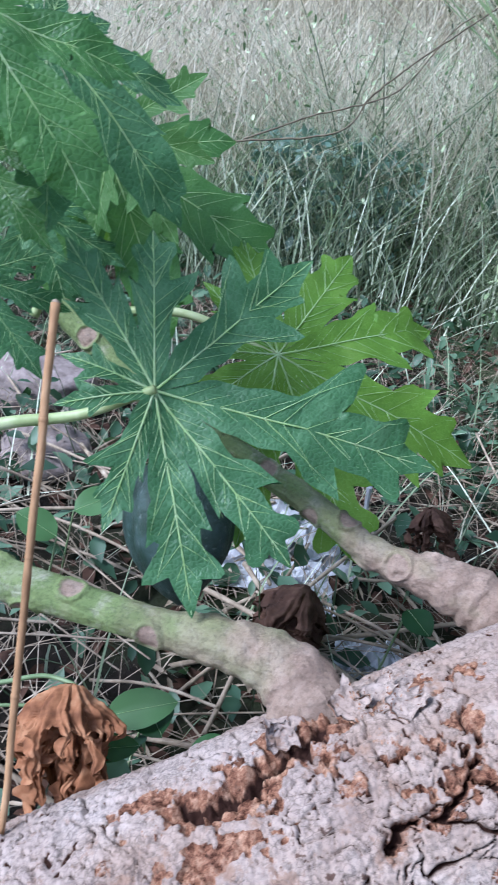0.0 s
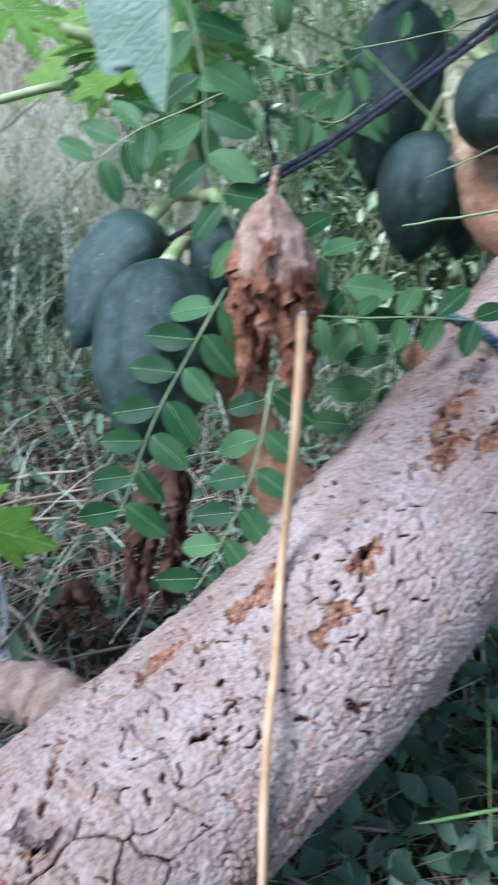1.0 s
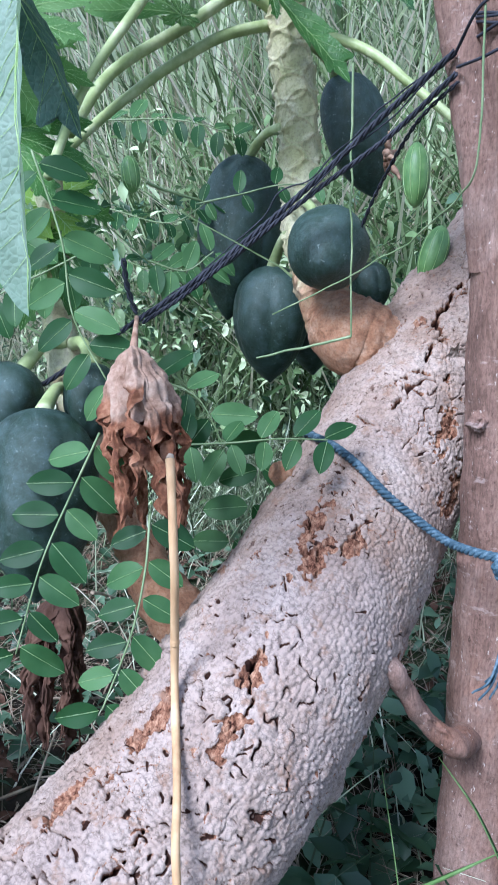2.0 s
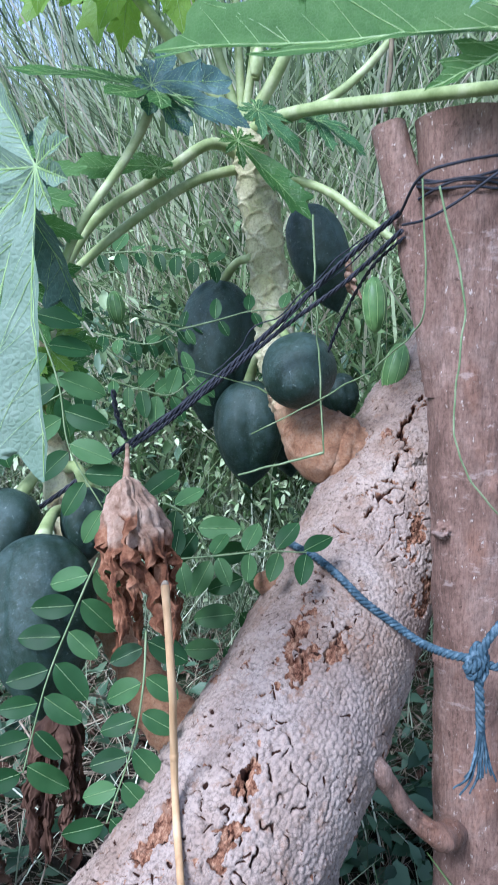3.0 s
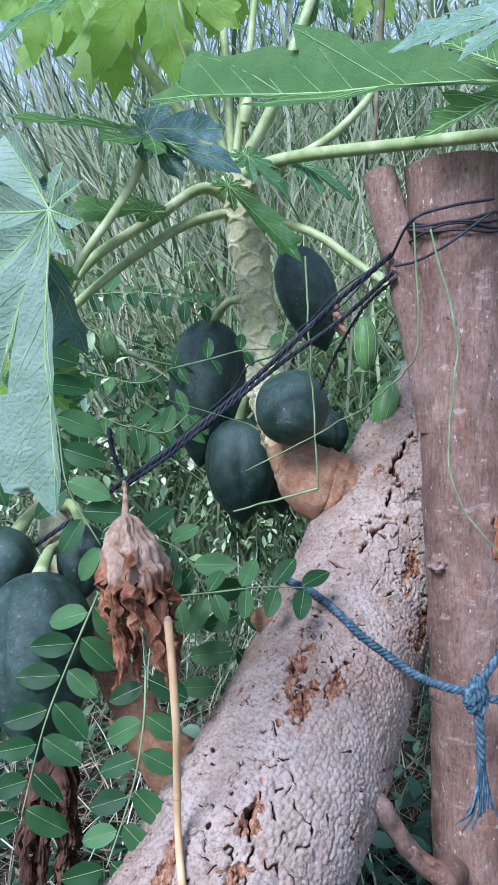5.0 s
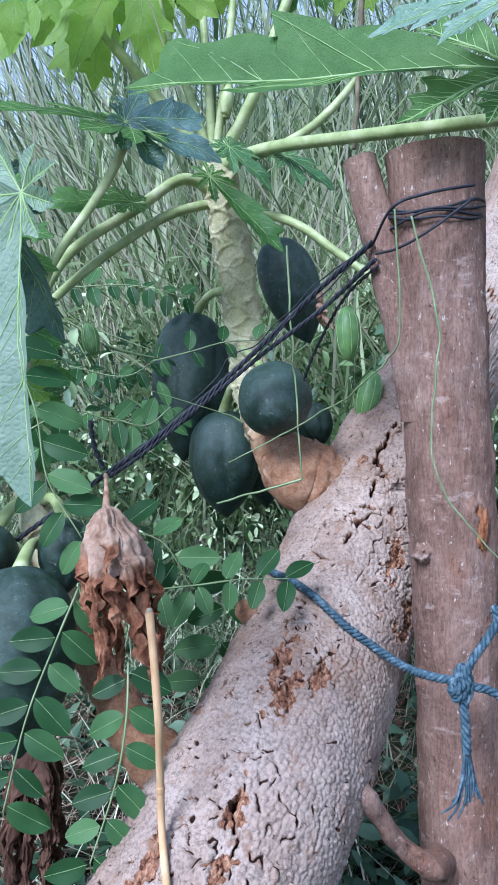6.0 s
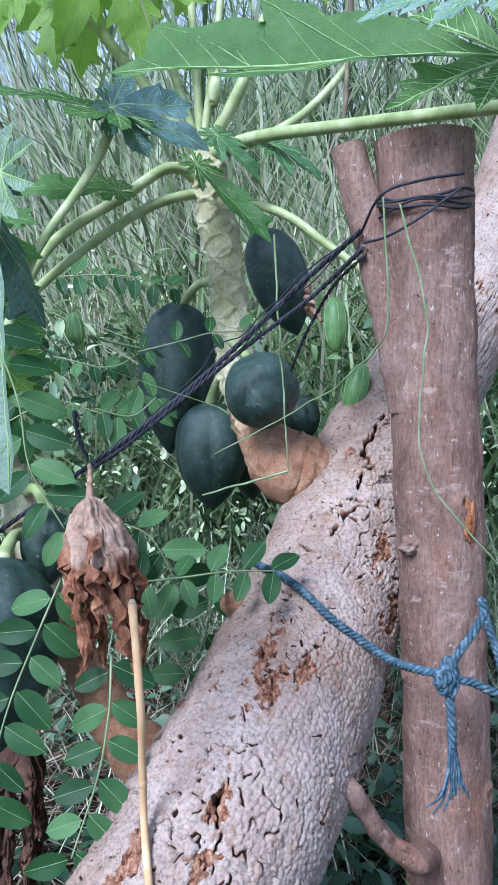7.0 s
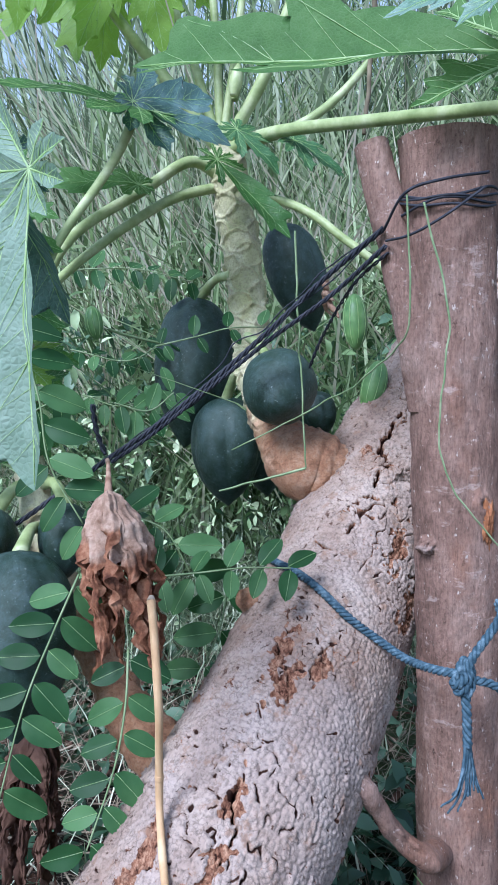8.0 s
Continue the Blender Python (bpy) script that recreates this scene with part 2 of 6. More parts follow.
TWIG = mat_plain("brown_twig", (0.06, 0.05, 0.03), (0.12, 0.10, 0.065), (0.20, 0.17, 0.11), 30, 0.8, 0.25)
STICK = mat_plain("brown_stick", (0.15, 0.08, 0.035), (0.30, 0.175, 0.085), (0.44, 0.30, 0.17), 25, 0.75, 0.25, (1, 1, 0.15), 0.6, 260)
GOLD = mat_plain("golden_straw", (0.22, 0.125, 0.055), (0.41, 0.265, 0.135), (0.58, 0.43, 0.26), 25, 0.7, 0.3, (1, 1, 0.15), 0.5, 260)
STRAW = mat_plain("dry_straw", (0.115, 0.086, 0.058), (0.245, 0.195, 0.137), (0.43, 0.37, 0.28), 25, 0.7, 0.3, (1, 1, 0.2), 0.4)
# the near-black stop gives random blades the shade of deep gaps
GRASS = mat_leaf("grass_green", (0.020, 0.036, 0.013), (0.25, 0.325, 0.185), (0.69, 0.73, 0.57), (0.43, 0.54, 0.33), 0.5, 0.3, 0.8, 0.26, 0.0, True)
DRYGRASS = mat_leaf("grass_dry", (0.22, 0.195, 0.13), (0.66, 0.61, 0.47), (0.90, 0.85, 0.72), (0.74, 0.69, 0.53), 0.6, 0.3, 0.8, 0.4, 0.0, True)

# ---------------------------------------------------------------- mesh helpers
def hash01(ix, iy, iz=0, seed=0):
    h = (ix * 374761393 + iy * 668265263 + iz * 2147483647 + seed * 974711) & 0xFFFFFFFF
    h = ((h ^ (h >> 13)) * 1274126177) & 0xFFFFFFFF
    return ((h ^ (h >> 16)) & 0xFFFFFF) / float(0xFFFFFF)


def vnoise(p, scale, seed=0, octaves=1):
    """Smooth value noise, -1 to 1, at the rows of p."""
    total, amp, norm = 0.0, 1.0, 0.0
    for o in range(octaves):
        q = np.asarray(p, float) * scale * 2 ** o + 37.7 * seed + 11.3 * o
        i = np.floor(q).astype(np.int64)
        f = q - i
        f = f * f * (3 - 2 * f)
        v = 0
        for dx in (0, 1):
            for dy in (0, 1):
                for dz in (0, 1):
                    w = (f[:, 0] if dx else 1 - f[:, 0]) * (f[:, 1] if dy else 1 - f[:, 1]) * (f[:, 2] if dz else 1 - f[:, 2])
                    v = v + w * hash01(i[:, 0] + dx, i[:, 1] + dy, i[:, 2] + dz, seed)
        total, norm, amp = total + amp * (2 * v - 1), norm + amp, amp * 0.5
    return total / norm


def cells(u, v, seed=0):
    """Voronoi on a jittered grid: distance to the nearest centre, to the border, the cell's own random value, and the way from its centre."""
    iu, iv = np.floor(u).astype(np.int64), np.floor(v).astype(np.int64)
    d1, d2, own, ou, ov = np.full(u.shape, 9.0), np.full(u.shape, 9.0), np.zeros(u.shape), np.zeros(u.shape), np.zeros(u.shape)
    for du in (-1, 0, 1):
        for dv in (-1, 0, 1):
            cu, cv = iu + du, iv + dv
            px = cu + 0.1 + 0.8 * hash01(cu, cv, 1, seed)
            py = cv + 0.1 + 0.8 * hash01(cu, cv, 2, seed)
            d = np.hypot(u - px, v - py)
            r = hash01(cu, cv, 3, seed)
            closer = d < d1
            d2 = np.where(closer, d1, np.minimum(d2, d))
            own = np.where(closer, r, own)
            ou, ov = np.where(closer, u - px, ou), np.where(closer, v - py, ov)
            d1 = np.where(closer, d, d1)
    return d1, d2 - d1, own, ou, ov


def spline(points, n):
    """n places along a smooth curve through the points, evenly by length. Any number of columns."""
    p = np.asarray(points, float)
    if len(p) == 2:
        dense = p[0] + (p[1] - p[0]) * np.linspace(0, 1, 65)[:, None]
    else:
        e = np.vstack([2 * p[0] - p[1], p, 2 * p[-1] - p[-2]])
        t = np.linspace(0, 1, 40, endpoint=False)[:, None]
        rows = []
        for a, b, c, d in zip(e, e[1:], e[2:], e[3:]):
            rows.append(0.5 * (2 * b + (c - a) * t + (2 * a - 5 * b + 4 * c - d) * t ** 2 + (3 * b - a - 3 * c + d) * t ** 3))
        dense = np.vstack(rows + [p[-1:]])
    run = np.r_[0, np.cumsum(np.linalg.norm(np.diff(dense[:, :3], axis=0), axis=1))]
    want = np.linspace(0, run[-1], n)
    return np.stack([np.interp(want, run, dense[:, k]) for k in range(dense.shape[1])], 1)


def frames(path, up=(0, 0, 1)):
    """Tangent and two cross directions along a path, turned as little as possible."""
    tan = np.gradient(path, axis=0)
    tan /= np.linalg.norm(tan, axis=1)[:, None] + 1e-12
    side = np.cross(tan[0], up)
    if np.linalg.norm(side) < 1e-3:
        side = np.cross(tan[0], (1, 0, 0))
    sides = []
    for t in tan:
        side = side - t * (side @ t)
        side = side / np.linalg.norm(side)
        sides.append(side)
    sides = np.array(sides)
    return tan, sides, np.cross(sides, tan)


def grid_faces(rows, cols, wrap=False, start=0):
    r, c = np.meshgrid(np.arange(rows - 1), np.arange(cols if wrap else cols - 1), indexing="ij")
    a, b = r * cols + c, r * cols + (c + 1) % cols
    return (np.stack([a, b, b + cols, a + cols], -1).reshape(-1, 4) + start).tolist()


def tube(points, radii, rings=24, sides=10, cap=True):
    """Vertices and faces of a tapered tube through the points."""
    path = spline(np.column_stack([np.asarray(points, float), radii]), rings)
    tan, s, u = frames(path[:, :3])
    a = np.linspace(0, 2 * np.pi, sides, endpoint=False)
    v = path[:, None, :3] + path[:, None, 3:4] * (np.cos(a)[None, :, None] * s[:, None] + np.sin(a)[None, :, None] * u[:, None])
    faces = grid_faces(rings, sides, True)
    if cap:
        faces += [list(range(sides))[::-1], [(rings - 1) * sides + k for k in range(sides)]]
    return v.reshape(-1, 3), faces


def joined(pieces):
    """Several (vertices, faces) as one."""
    verts, faces, n = [], [], 0
    for v, f in pieces:
        verts.append(np.asarray(v, float))
        faces += [[k + n for k in face] for face in f]
        n += len(v)
    return np.vstack(verts), faces


def mesh_of(name, shape, mat, smooth=True, **attributes):
    verts, faces = shape
    me = bpy.data.meshes.new(name)
    me.from_pydata(np.asarray(verts, float).tolist(), [], faces)
    if smooth:
        me.polygons.foreach_set("use_smooth", np.ones(len(me.polygons), bool))
    for key, values in attributes.items():
        me.attributes.new(key, "FLOAT", "POINT").data.foreach_set("value", np.asarray(values, np.float32))
    me.materials.append(mat)
    me.update()
    return me


def part(name, shape, mat, parent=None, label="", smooth=True, **attributes):
    """One mesh object, in world places, under a thing or a part (or on its own)."""
    ob = new(name, mesh_of(name, shape, mat, smooth, **attributes))
    if parent is not None:
        ob.parent = parent
        ob.matrix_parent_inverse = parent.matrix_basis.inverted() if parent.parent is None else Matrix.Identity(4)
    if label:
        ob["label"] = label
    return ob


def thing(name, base, label, category, group="", kind=""):
    ob = new(name)
    ob.empty_display_size = 0.05
    ob.matrix_basis = Matrix.Translation(base)
    return tagged(ob, label, category, group, kind)


# ---------------------------------------------------------------- ground
def ground():
    n = 160
    g = np.linspace(-1, 1, n)
    g = np.sign(g) * np.abs(g) ** 3.2 * 90
    x, y = np.meshgrid(g + 0.6, g + 1.2, indexing="ij")
    p = np.column_stack([x.ravel(), y.ravel(), np.zeros(n * n)])
    p[:, 2] = 0.035 * vnoise(p, 1.1, 3, 3) + 0.012 * vnoise(p, 9, 4, 2)
    ob = part("ground", (p, grid_faces(n, n)), GROUND)
    tagged(ob, "dark soil strewn with dry stalks and leaf litter", "ground", kind="structure")


def ground_z(x, y):
    p = np.column_stack([np.atleast_1d(x), np.atleast_1d(y), np.zeros(np.size(x))])
    return 0.035 * vnoise(p, 1.1, 3, 3) + 0.012 * vnoise(p, 9, 4, 2)


ground()

# ---------------------------------------------------------------- the leaning papaya tree
AXIS = [(-0.62, 0.17, -0.10, 0.145), (-0.30, 0.29, 0.045, 0.138), (-0.05, 0.36, 0.15, 0.132), (0.13, 0.41, 0.225, 0.130), (0.30, 0.46, 0.295, 0.128),
        (0.515, 0.521, 0.39, 0.125), (0.693, 0.564, 0.52, 0.119), (0.902, 0.661, 0.639, 0.121), (1.131, 0.772, 0.81, 0.115),
        (1.36, 0.82, 1.01, 0.110), (1.533, 0.83, 1.19, 0.106), (1.70, 0.82, 1.45, 0.10), (1.78, 0.80, 1.80, 0.095), (1.80, 0.79, 2.3, 0.09)]
# torn, fibrous spots of the bark: place, radius
TORN = [((0.208, 0.478, 0.390), 0.0177), ((0.259, 0.444, 0.415), 0.0109), ((0.017, 0.415, 0.317), 0.0095), ((0.060, 0.361, 0.328), 0.0150), ((0.251, 0.401, 0.398), 0.0109), ((0.756, 0.579, 0.686), 0.0136),
        ((0.733, 0.541, 0.662), 0.0122), ((0.625, 0.489, 0.590), 0.0109), ((0.639, 0.502, 0.605), 0.0068), ((1.001, 0.613, 0.773), 0.0150), ((0.989, 0.576, 0.700), 0.0150), ((0.428, 0.524, 0.485), 0.0088), ((0.531, 0.525, 0.549), 0.0122),
        ((0.569, 0.463, 0.541), 0.0095), ((0.792, 0.539, 0.675), 0.0088), ((0.094, 0.417, 0.350), 0.0204), ((0.149, 0.463, 0.367), 0.0177), ((0.061, 0.410, 0.336), 0.0136)]
CRACKS = []


def crack(width, *places):
    CRACKS.append((width, spline(places, 30)))


crack(0.019, (0.186, 0.479, 0.380), (0.163, 0.469, 0.371), (0.141, 0.452, 0.366), (0.120, 0.435, 0.360), (0.101, 0.418, 0.353), (0.078, 0.408, 0.344), (0.049, 0.409, 0.332))
crack(0.007, (0.262, 0.430, 0.413), (0.261, 0.412, 0.407), (0.238, 0.387, 0.389), (0.226, 0.379, 0.379), (0.205, 0.377, 0.374), (0.197, 0.362, 0.363))
crack(0.005, (0.192, 0.423, 0.387), (0.197, 0.418, 0.388), (0.227, 0.427, 0.400))
crack(0.007, (0.344, 0.521, 0.444), (0.315, 0.461, 0.436), (0.295, 0.418, 0.419), (0.292, 0.404, 0.411))
crack(0.007, (0.345, 0.525, 0.443), (0.348, 0.512, 0.449))
crack(0.006, (0.254, 0.422, 0.408), (0.260, 0.400, 0.399), (0.278, 0.393, 0.400))
crack(0.011, (1.140, 0.737, 0.945), (1.109, 0.728, 0.921), (1.075, 0.717, 0.893), (1.070, 0.701, 0.881))
crack(0.010, (1.065, 0.689, 0.869), (1.041, 0.691, 0.859), (1.009, 0.672, 0.835), (0.968, 0.685, 0.821))
crack(0.009, (0.984, 0.648, 0.808), (0.966, 0.677, 0.818), (0.950, 0.688, 0.812))
crack(0.008, (0.956, 0.656, 0.802), (0.931, 0.653, 0.790))
crack(0.010, (1.009, 0.672, 0.835), (1.025, 0.652, 0.822), (1.043, 0.651, 0.824))
crack(0.008, (0.900, 0.680, 0.782), (0.903, 0.647, 0.776))
crack(0.007, (0.798, 0.624, 0.715), (0.783, 0.600, 0.702), (0.753, 0.581, 0.686), (0.740, 0.544, 0.666), (0.718, 0.520, 0.646))
crack(0.004, (0.675, 0.545, 0.643), (0.694, 0.541, 0.649), (0.705, 0.528, 0.647))
crack(0.007, (0.642, 0.506, 0.609), (0.620, 0.493, 0.590), (0.604, 0.477, 0.572), (0.585, 0.472, 0.557))
crack(0.007, (0.473, 0.509, 0.507), (0.452, 0.505, 0.496))
crack(0.004, (0.411, 0.511, 0.477), (0.388, 0.504, 0.468), (0.375, 0.512, 0.461))
crack(0.005, (0.607, 0.478, 0.573), (0.596, 0.463, 0.554), (0.567, 0.459, 0.535))
crack(0.006, (0.477, 0.452, 0.486), (0.459, 0.440, 0.471), (0.432, 0.437, 0.462))


def papaya_trunk(tree):
    fine = spline(AXIS, 4000)
    run = np.r_[0, np.cumsum(np.linalg.norm(np.diff(fine[:, :3], axis=0), axis=1))]
    start, stop = run[np.argmax(fine[:, 0] > -0.13)], run[np.argmax(fine[:, 0] > 1.24)]
    want = np.r_[np.linspace(0, start, 60, endpoint=False), np.arange(start, stop, 0.00145), np.linspace(stop, run[-1], 150)]
    path = np.stack([np.interp(want, run, fine[:, k]) for k in range(4)], 1)
    rings, sides = len(path), 330
    tan, s, u = frames(path[:, :3])
    side = np.array([-0.35, -0.75, 0.55])
    a0 = math.atan2(side @ u[rings // 2], side @ s[rings // 2])
    x = np.linspace(-1, 1, sides, endpoint=False)
    a = a0 + np.pi * (0.45 * x + 0.55 * x ** 3)          # closer together on the open side
    ring = np.cos(a)[None, :, None] * s[:, None] + np.sin(a)[None, :, None] * u[:, None]
    p = (path[:, None, :3] + path[:, None, 3:4] * ring).reshape(-1, 3)
    out = ring.reshape(-1, 3)
    sl = np.repeat(want, sides)
    arc = np.tile(a - a0, rings) * 0.12
    h = 0.009 * vnoise(p, 5, 1, 2) + 0.0028 * vnoise(p, 18, 2, 2)
    jag = 0.35 * vnoise(p, 95, 16, 2)
    # cracked plates
    d1, edge, own, du, dv = cells(sl / 0.046 + 0.5 * vnoise(p, 30, 5, 2) + 0.10 * jag, arc / 0.034 + 0.5 * vnoise(p, 30, 6, 2) + 0.10 * jag, 4)
    area = np.clip(vnoise(p, 6.5, 8, 2) * 2.4 + 0.75 - 0.75 * (p[:, 0] > 0.42), 0, 1)
    gate = np.clip((own - 0.30) * 4, 0, 1)
    slit = np.clip(1 - edge / 0.075, 0, 1) * area * gate
    h += ((own - 0.5) * 0.0035 + 0.004 * (du * (own - 0.4) + dv * (0.7 - own))) * area - 0.010 * slit
    e1, small, own2, eu, ev = cells(sl / 0.019 + 0.6 * vnoise(p, 60, 25, 2) + 0.2 * jag, arc / 0.0145 + 0.6 * vnoise(p, 60, 26, 2) + 0.2 * jag, 24)
    rough = np.clip(vnoise(p, 9, 28, 2) * 2.2 + 0.55 - 0.5 * (p[:, 0] > 0.42), 0, 1)
    slit2 = np.clip(1 - small / 0.10, 0, 1) * rough * (own2 > 0.35)
    h += ((own2 - 0.5) * 0.0026 + 0.003 * (eu * (own2 - 0.3) - ev * (own2 - 0.6))) * rough - np.where(p[:, 0] < 0.42, 0.0048, 0.0022) * slit2
    # lifted flakes with a dark slit under their edge
    flake = np.zeros(len(p))
    upper = np.where(p[:, 0] < 0.42, 0.55, 1.0) * np.clip(0.55 + 1.1 * vnoise(p, 5, 29, 2) + 0.5 * out[:, 2] + 0.35 * (out[:, 0] < 0), 0, 1)        # the weathered upper side
    for size_s, size_a, seed, often, deep in ((0.017, 0.0135, 7, 0.70, 0.0042), (0.028, 0.022, 17, 0.62, 0.0060), (0.045, 0.036, 27, 0.66, 0.0080)):
        n1, ne, no, nu, nv = cells(sl / size_s + 0.35 * vnoise(p, 55, seed + 1), arc / size_a + 0.35 * vnoise(p, 55, seed + 2), seed)
        tilt = (no * 37 % 1 - 0.5) * 2.2
        across = nu * np.cos(tilt) + nv * np.sin(tilt) + (no * 53 % 1 - 0.35) * 0.5 * (nv * np.cos(tilt) - nu * np.sin(tilt)) ** 2 + 0.75 * jag * (0.03 / size_s) ** 0.5
        along = np.abs(nv * np.cos(tilt) - nu * np.sin(tilt))
        on = (no > often) * np.clip((0.16 + 0.42 * (no * 91 % 1) - along) * 6, 0, 1) * np.clip(0.5 + 1.6 * vnoise(p, 7, seed + 40, 2), 0.15, 1)
        cut = np.exp(-(across / (0.0016 / size_s)) ** 2) * on
        h += (-deep * cut + 0.40 * deep * np.exp(-((across + 0.16) / 0.14) ** 2) * on) * (0.35 + 0.65 * upper)
        flake = np.maximum(flake, cut * (upper > 0.3))
    # pebbled skin, in rows across the trunk
    q1, qe, qo, qu, qv = cells(sl / 0.0070 + 0.22 * vnoise(p, 60, 11), arc / 0.0085 + 0.22 * vnoise(p, 60, 12), 9)
    h += (0.0024 * (1 - np.exp(-qe / 0.30)) + 0.0009 * (qo - 0.5) + 0.0006 * vnoise(p, 170, 13, 2)) * (1 - 0.4 * area)
    h += 0.0009 * vnoise(p, 48, 18, 2)
    low_end = p[:, 0] < 0.42
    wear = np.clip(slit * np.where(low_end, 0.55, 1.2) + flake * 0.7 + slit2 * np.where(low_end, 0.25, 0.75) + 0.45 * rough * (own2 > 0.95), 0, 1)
    # mask of the painted shade in splits and under flake edges
    split_shade = np.clip(np.maximum(np.maximum(flake * 1.15, slit * 1.0), slit2 * np.where(low_end, 0.85, 0.0)), 0, 1)
    for place, radius in TORN:
        near = np.where(np.linalg.norm(p - place, axis=1) < radius * 6)[0]
        q = p[near]
        axis = tan[np.argmin(np.linalg.norm(path[:, :3] - place, axis=1))]
        rel = q - place
        along = rel @ axis
        d = np.sqrt(np.maximum((rel ** 2).sum(1) - along ** 2, 0) + (along * 0.34) ** 2) / radius + 1.5 * vnoise(q, 48, 14, 3) + 0.9 * vnoise(q, 150, 19, 2)
        m = np.clip((1.05 - d) * 5, 0, 1)
        wear[near] = np.maximum(wear[near], m)
        h[near] += m * (-0.0035 + 0.006 * vnoise(q, 120, 15, 3))
    for width, line in CRACKS:
        near = np.where(np.linalg.norm(p - line.mean(0), axis=1) < 0.14)[0]
        q = p[near]
        wob = 0.0075 * np.column_stack([vnoise(q, 75, k, 3) for k in (31, 32, 33)])
        d = np.min(np.linalg.norm((q + wob)[:, None] - line[None], axis=2), axis=1) / (width * (0.95 if line[0][0] < 0.42 else 0.82) * np.maximum(0.12, 0.34 + 0.55 * vnoise(q, 55, 34, 2)))
        m = np.clip((1.15 - d) * 2.2, 0, 1)
        ragged = np.clip((2.6 - d + 2.4 * vnoise(q, 110, 35, 3)) * 0.9, 0, 1)
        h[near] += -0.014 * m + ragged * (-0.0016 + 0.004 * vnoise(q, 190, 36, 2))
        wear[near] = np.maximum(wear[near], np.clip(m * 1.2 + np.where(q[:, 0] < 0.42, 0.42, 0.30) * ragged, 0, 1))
        split_shade[near] = np.maximum(split_shade[near], np.clip(m * 1.5 - 0.25, 0, 1))
    d = np.linalg.norm(p - (0.715, 0.470, 0.415), axis=1)
    h += 0.016 * np.exp(-(d / 0.022) ** 2)
    p = p + out * h[:, None]
    faces = grid_faces(rings, sides, True) + [[(rings - 1) * sides + k for k in range(sides)]]
    return part("trunk", (p, faces), BARK, tree, "thick pinkish grey trunk with cracked bark", wear=wear, split_shade=split_shade)


tree = thing("papaya_tree", (-0.4, 0.25, 0.0), "leaning papaya tree with cracked pinkish grey bark and green side shoots", "tree")
papaya_trunk(tree)


def shoot(name, points, radii, age, rings=140, sides=48, scars=0, seed=0, label="", mat=None, scar=1.0, big=1.0):
    """A side shoot with a swollen corky foot and leaf scars. age: how far (0 to 1) the corky skin reaches."""
    path = spline(np.column_stack([np.asarray(points, float), radii]), rings)
    tan, s, u = frames(path[:, :3])
    a = np.linspace(0, 2 * np.pi, sides, endpoint=False)
    ring = np.cos(a)[None, :, None] * s[:, None] + np.sin(a)[None, :, None] * u[:, None]
    p = (path[:, None, :3] + path[:, None, 3:4] * ring).reshape(-1, 3)
    out = ring.reshape(-1, 3)
    w = np.repeat(np.linspace(0, 1, rings), sides)
    length = np.linalg.norm(np.diff(path[:, :3], axis=0), axis=1).sum()
    old = np.clip((age - w) * 5 + 0.5 + 0.7 * vnoise(p, 30, seed + 1, 2), 0, 1)
    h = 0.0015 * vnoise(p, 25, seed + 2, 2) + 0.0012 * vnoise(p, 130, seed + 3, 3) * (0.3 + old)
    h += 0.0016 * old * np.sin(w * length / 0.0042 + 3 * vnoise(p, 40, seed + 8, 2)) * np.clip(1.4 - 2.6 * w, 0, 1)
    h += 0.0042 * old * np.clip(1 - 4 * w, 0, 1) * (vnoise(p, 45, seed + 9, 3) + 0.5 * vnoise(p, 160, seed + 10, 2))
    ridge = np.column_stack([w * length * 6, np.cos(np.tile(a, rings)) * 2.2, np.sin(np.tile(a, rings)) * 2.2])
    h += 0.0013 * vnoise(ridge, 1.6, seed + 12, 2) * (1 - 0.6 * old)
    rnd = random.Random(seed)
    for k in range(scars):
        at, ang = 0.20 + 0.78 * (k + 0.5) / scars, k * 2.4 + rnd.random() * 0.5
        da = (np.tile(a, rings) - ang + np.pi) % (2 * np.pi) - np.pi
        rad = np.repeat(path[:, 3], sides)
        d = np.hypot((w - at) * length / (big * (0.0055 + 0.16 * rad)), da * rad / (big * (0.0065 + 0.17 * rad)))
        m = np.clip(1.35 - d, 0, 1)
        rim = np.exp(-((d - 1.15) / 0.16) ** 2)
        old = np.maximum(old, np.clip((1.0 - d + 0.12 * vnoise(p, 90, seed + 7)) * 9, 0, 1) * scar)
        if big > 1.5:
            old = np.maximum(old, 0.22 * np.exp(-((d - 1.1 + 0.15 * vnoise(p, 70, seed + 11)) / 0.13) ** 2))
        h += big * (0.0024 * rim + 0.0008 * np.clip(1.2 - d, 0, 1))
    p = p + out * h[:, None]
    faces = grid_faces(rings, sides, True) + [[(rings - 1) * sides + k for k in range(sides)]]
    return part(name, (p, faces), mat or STEM, tree, label, age=old)


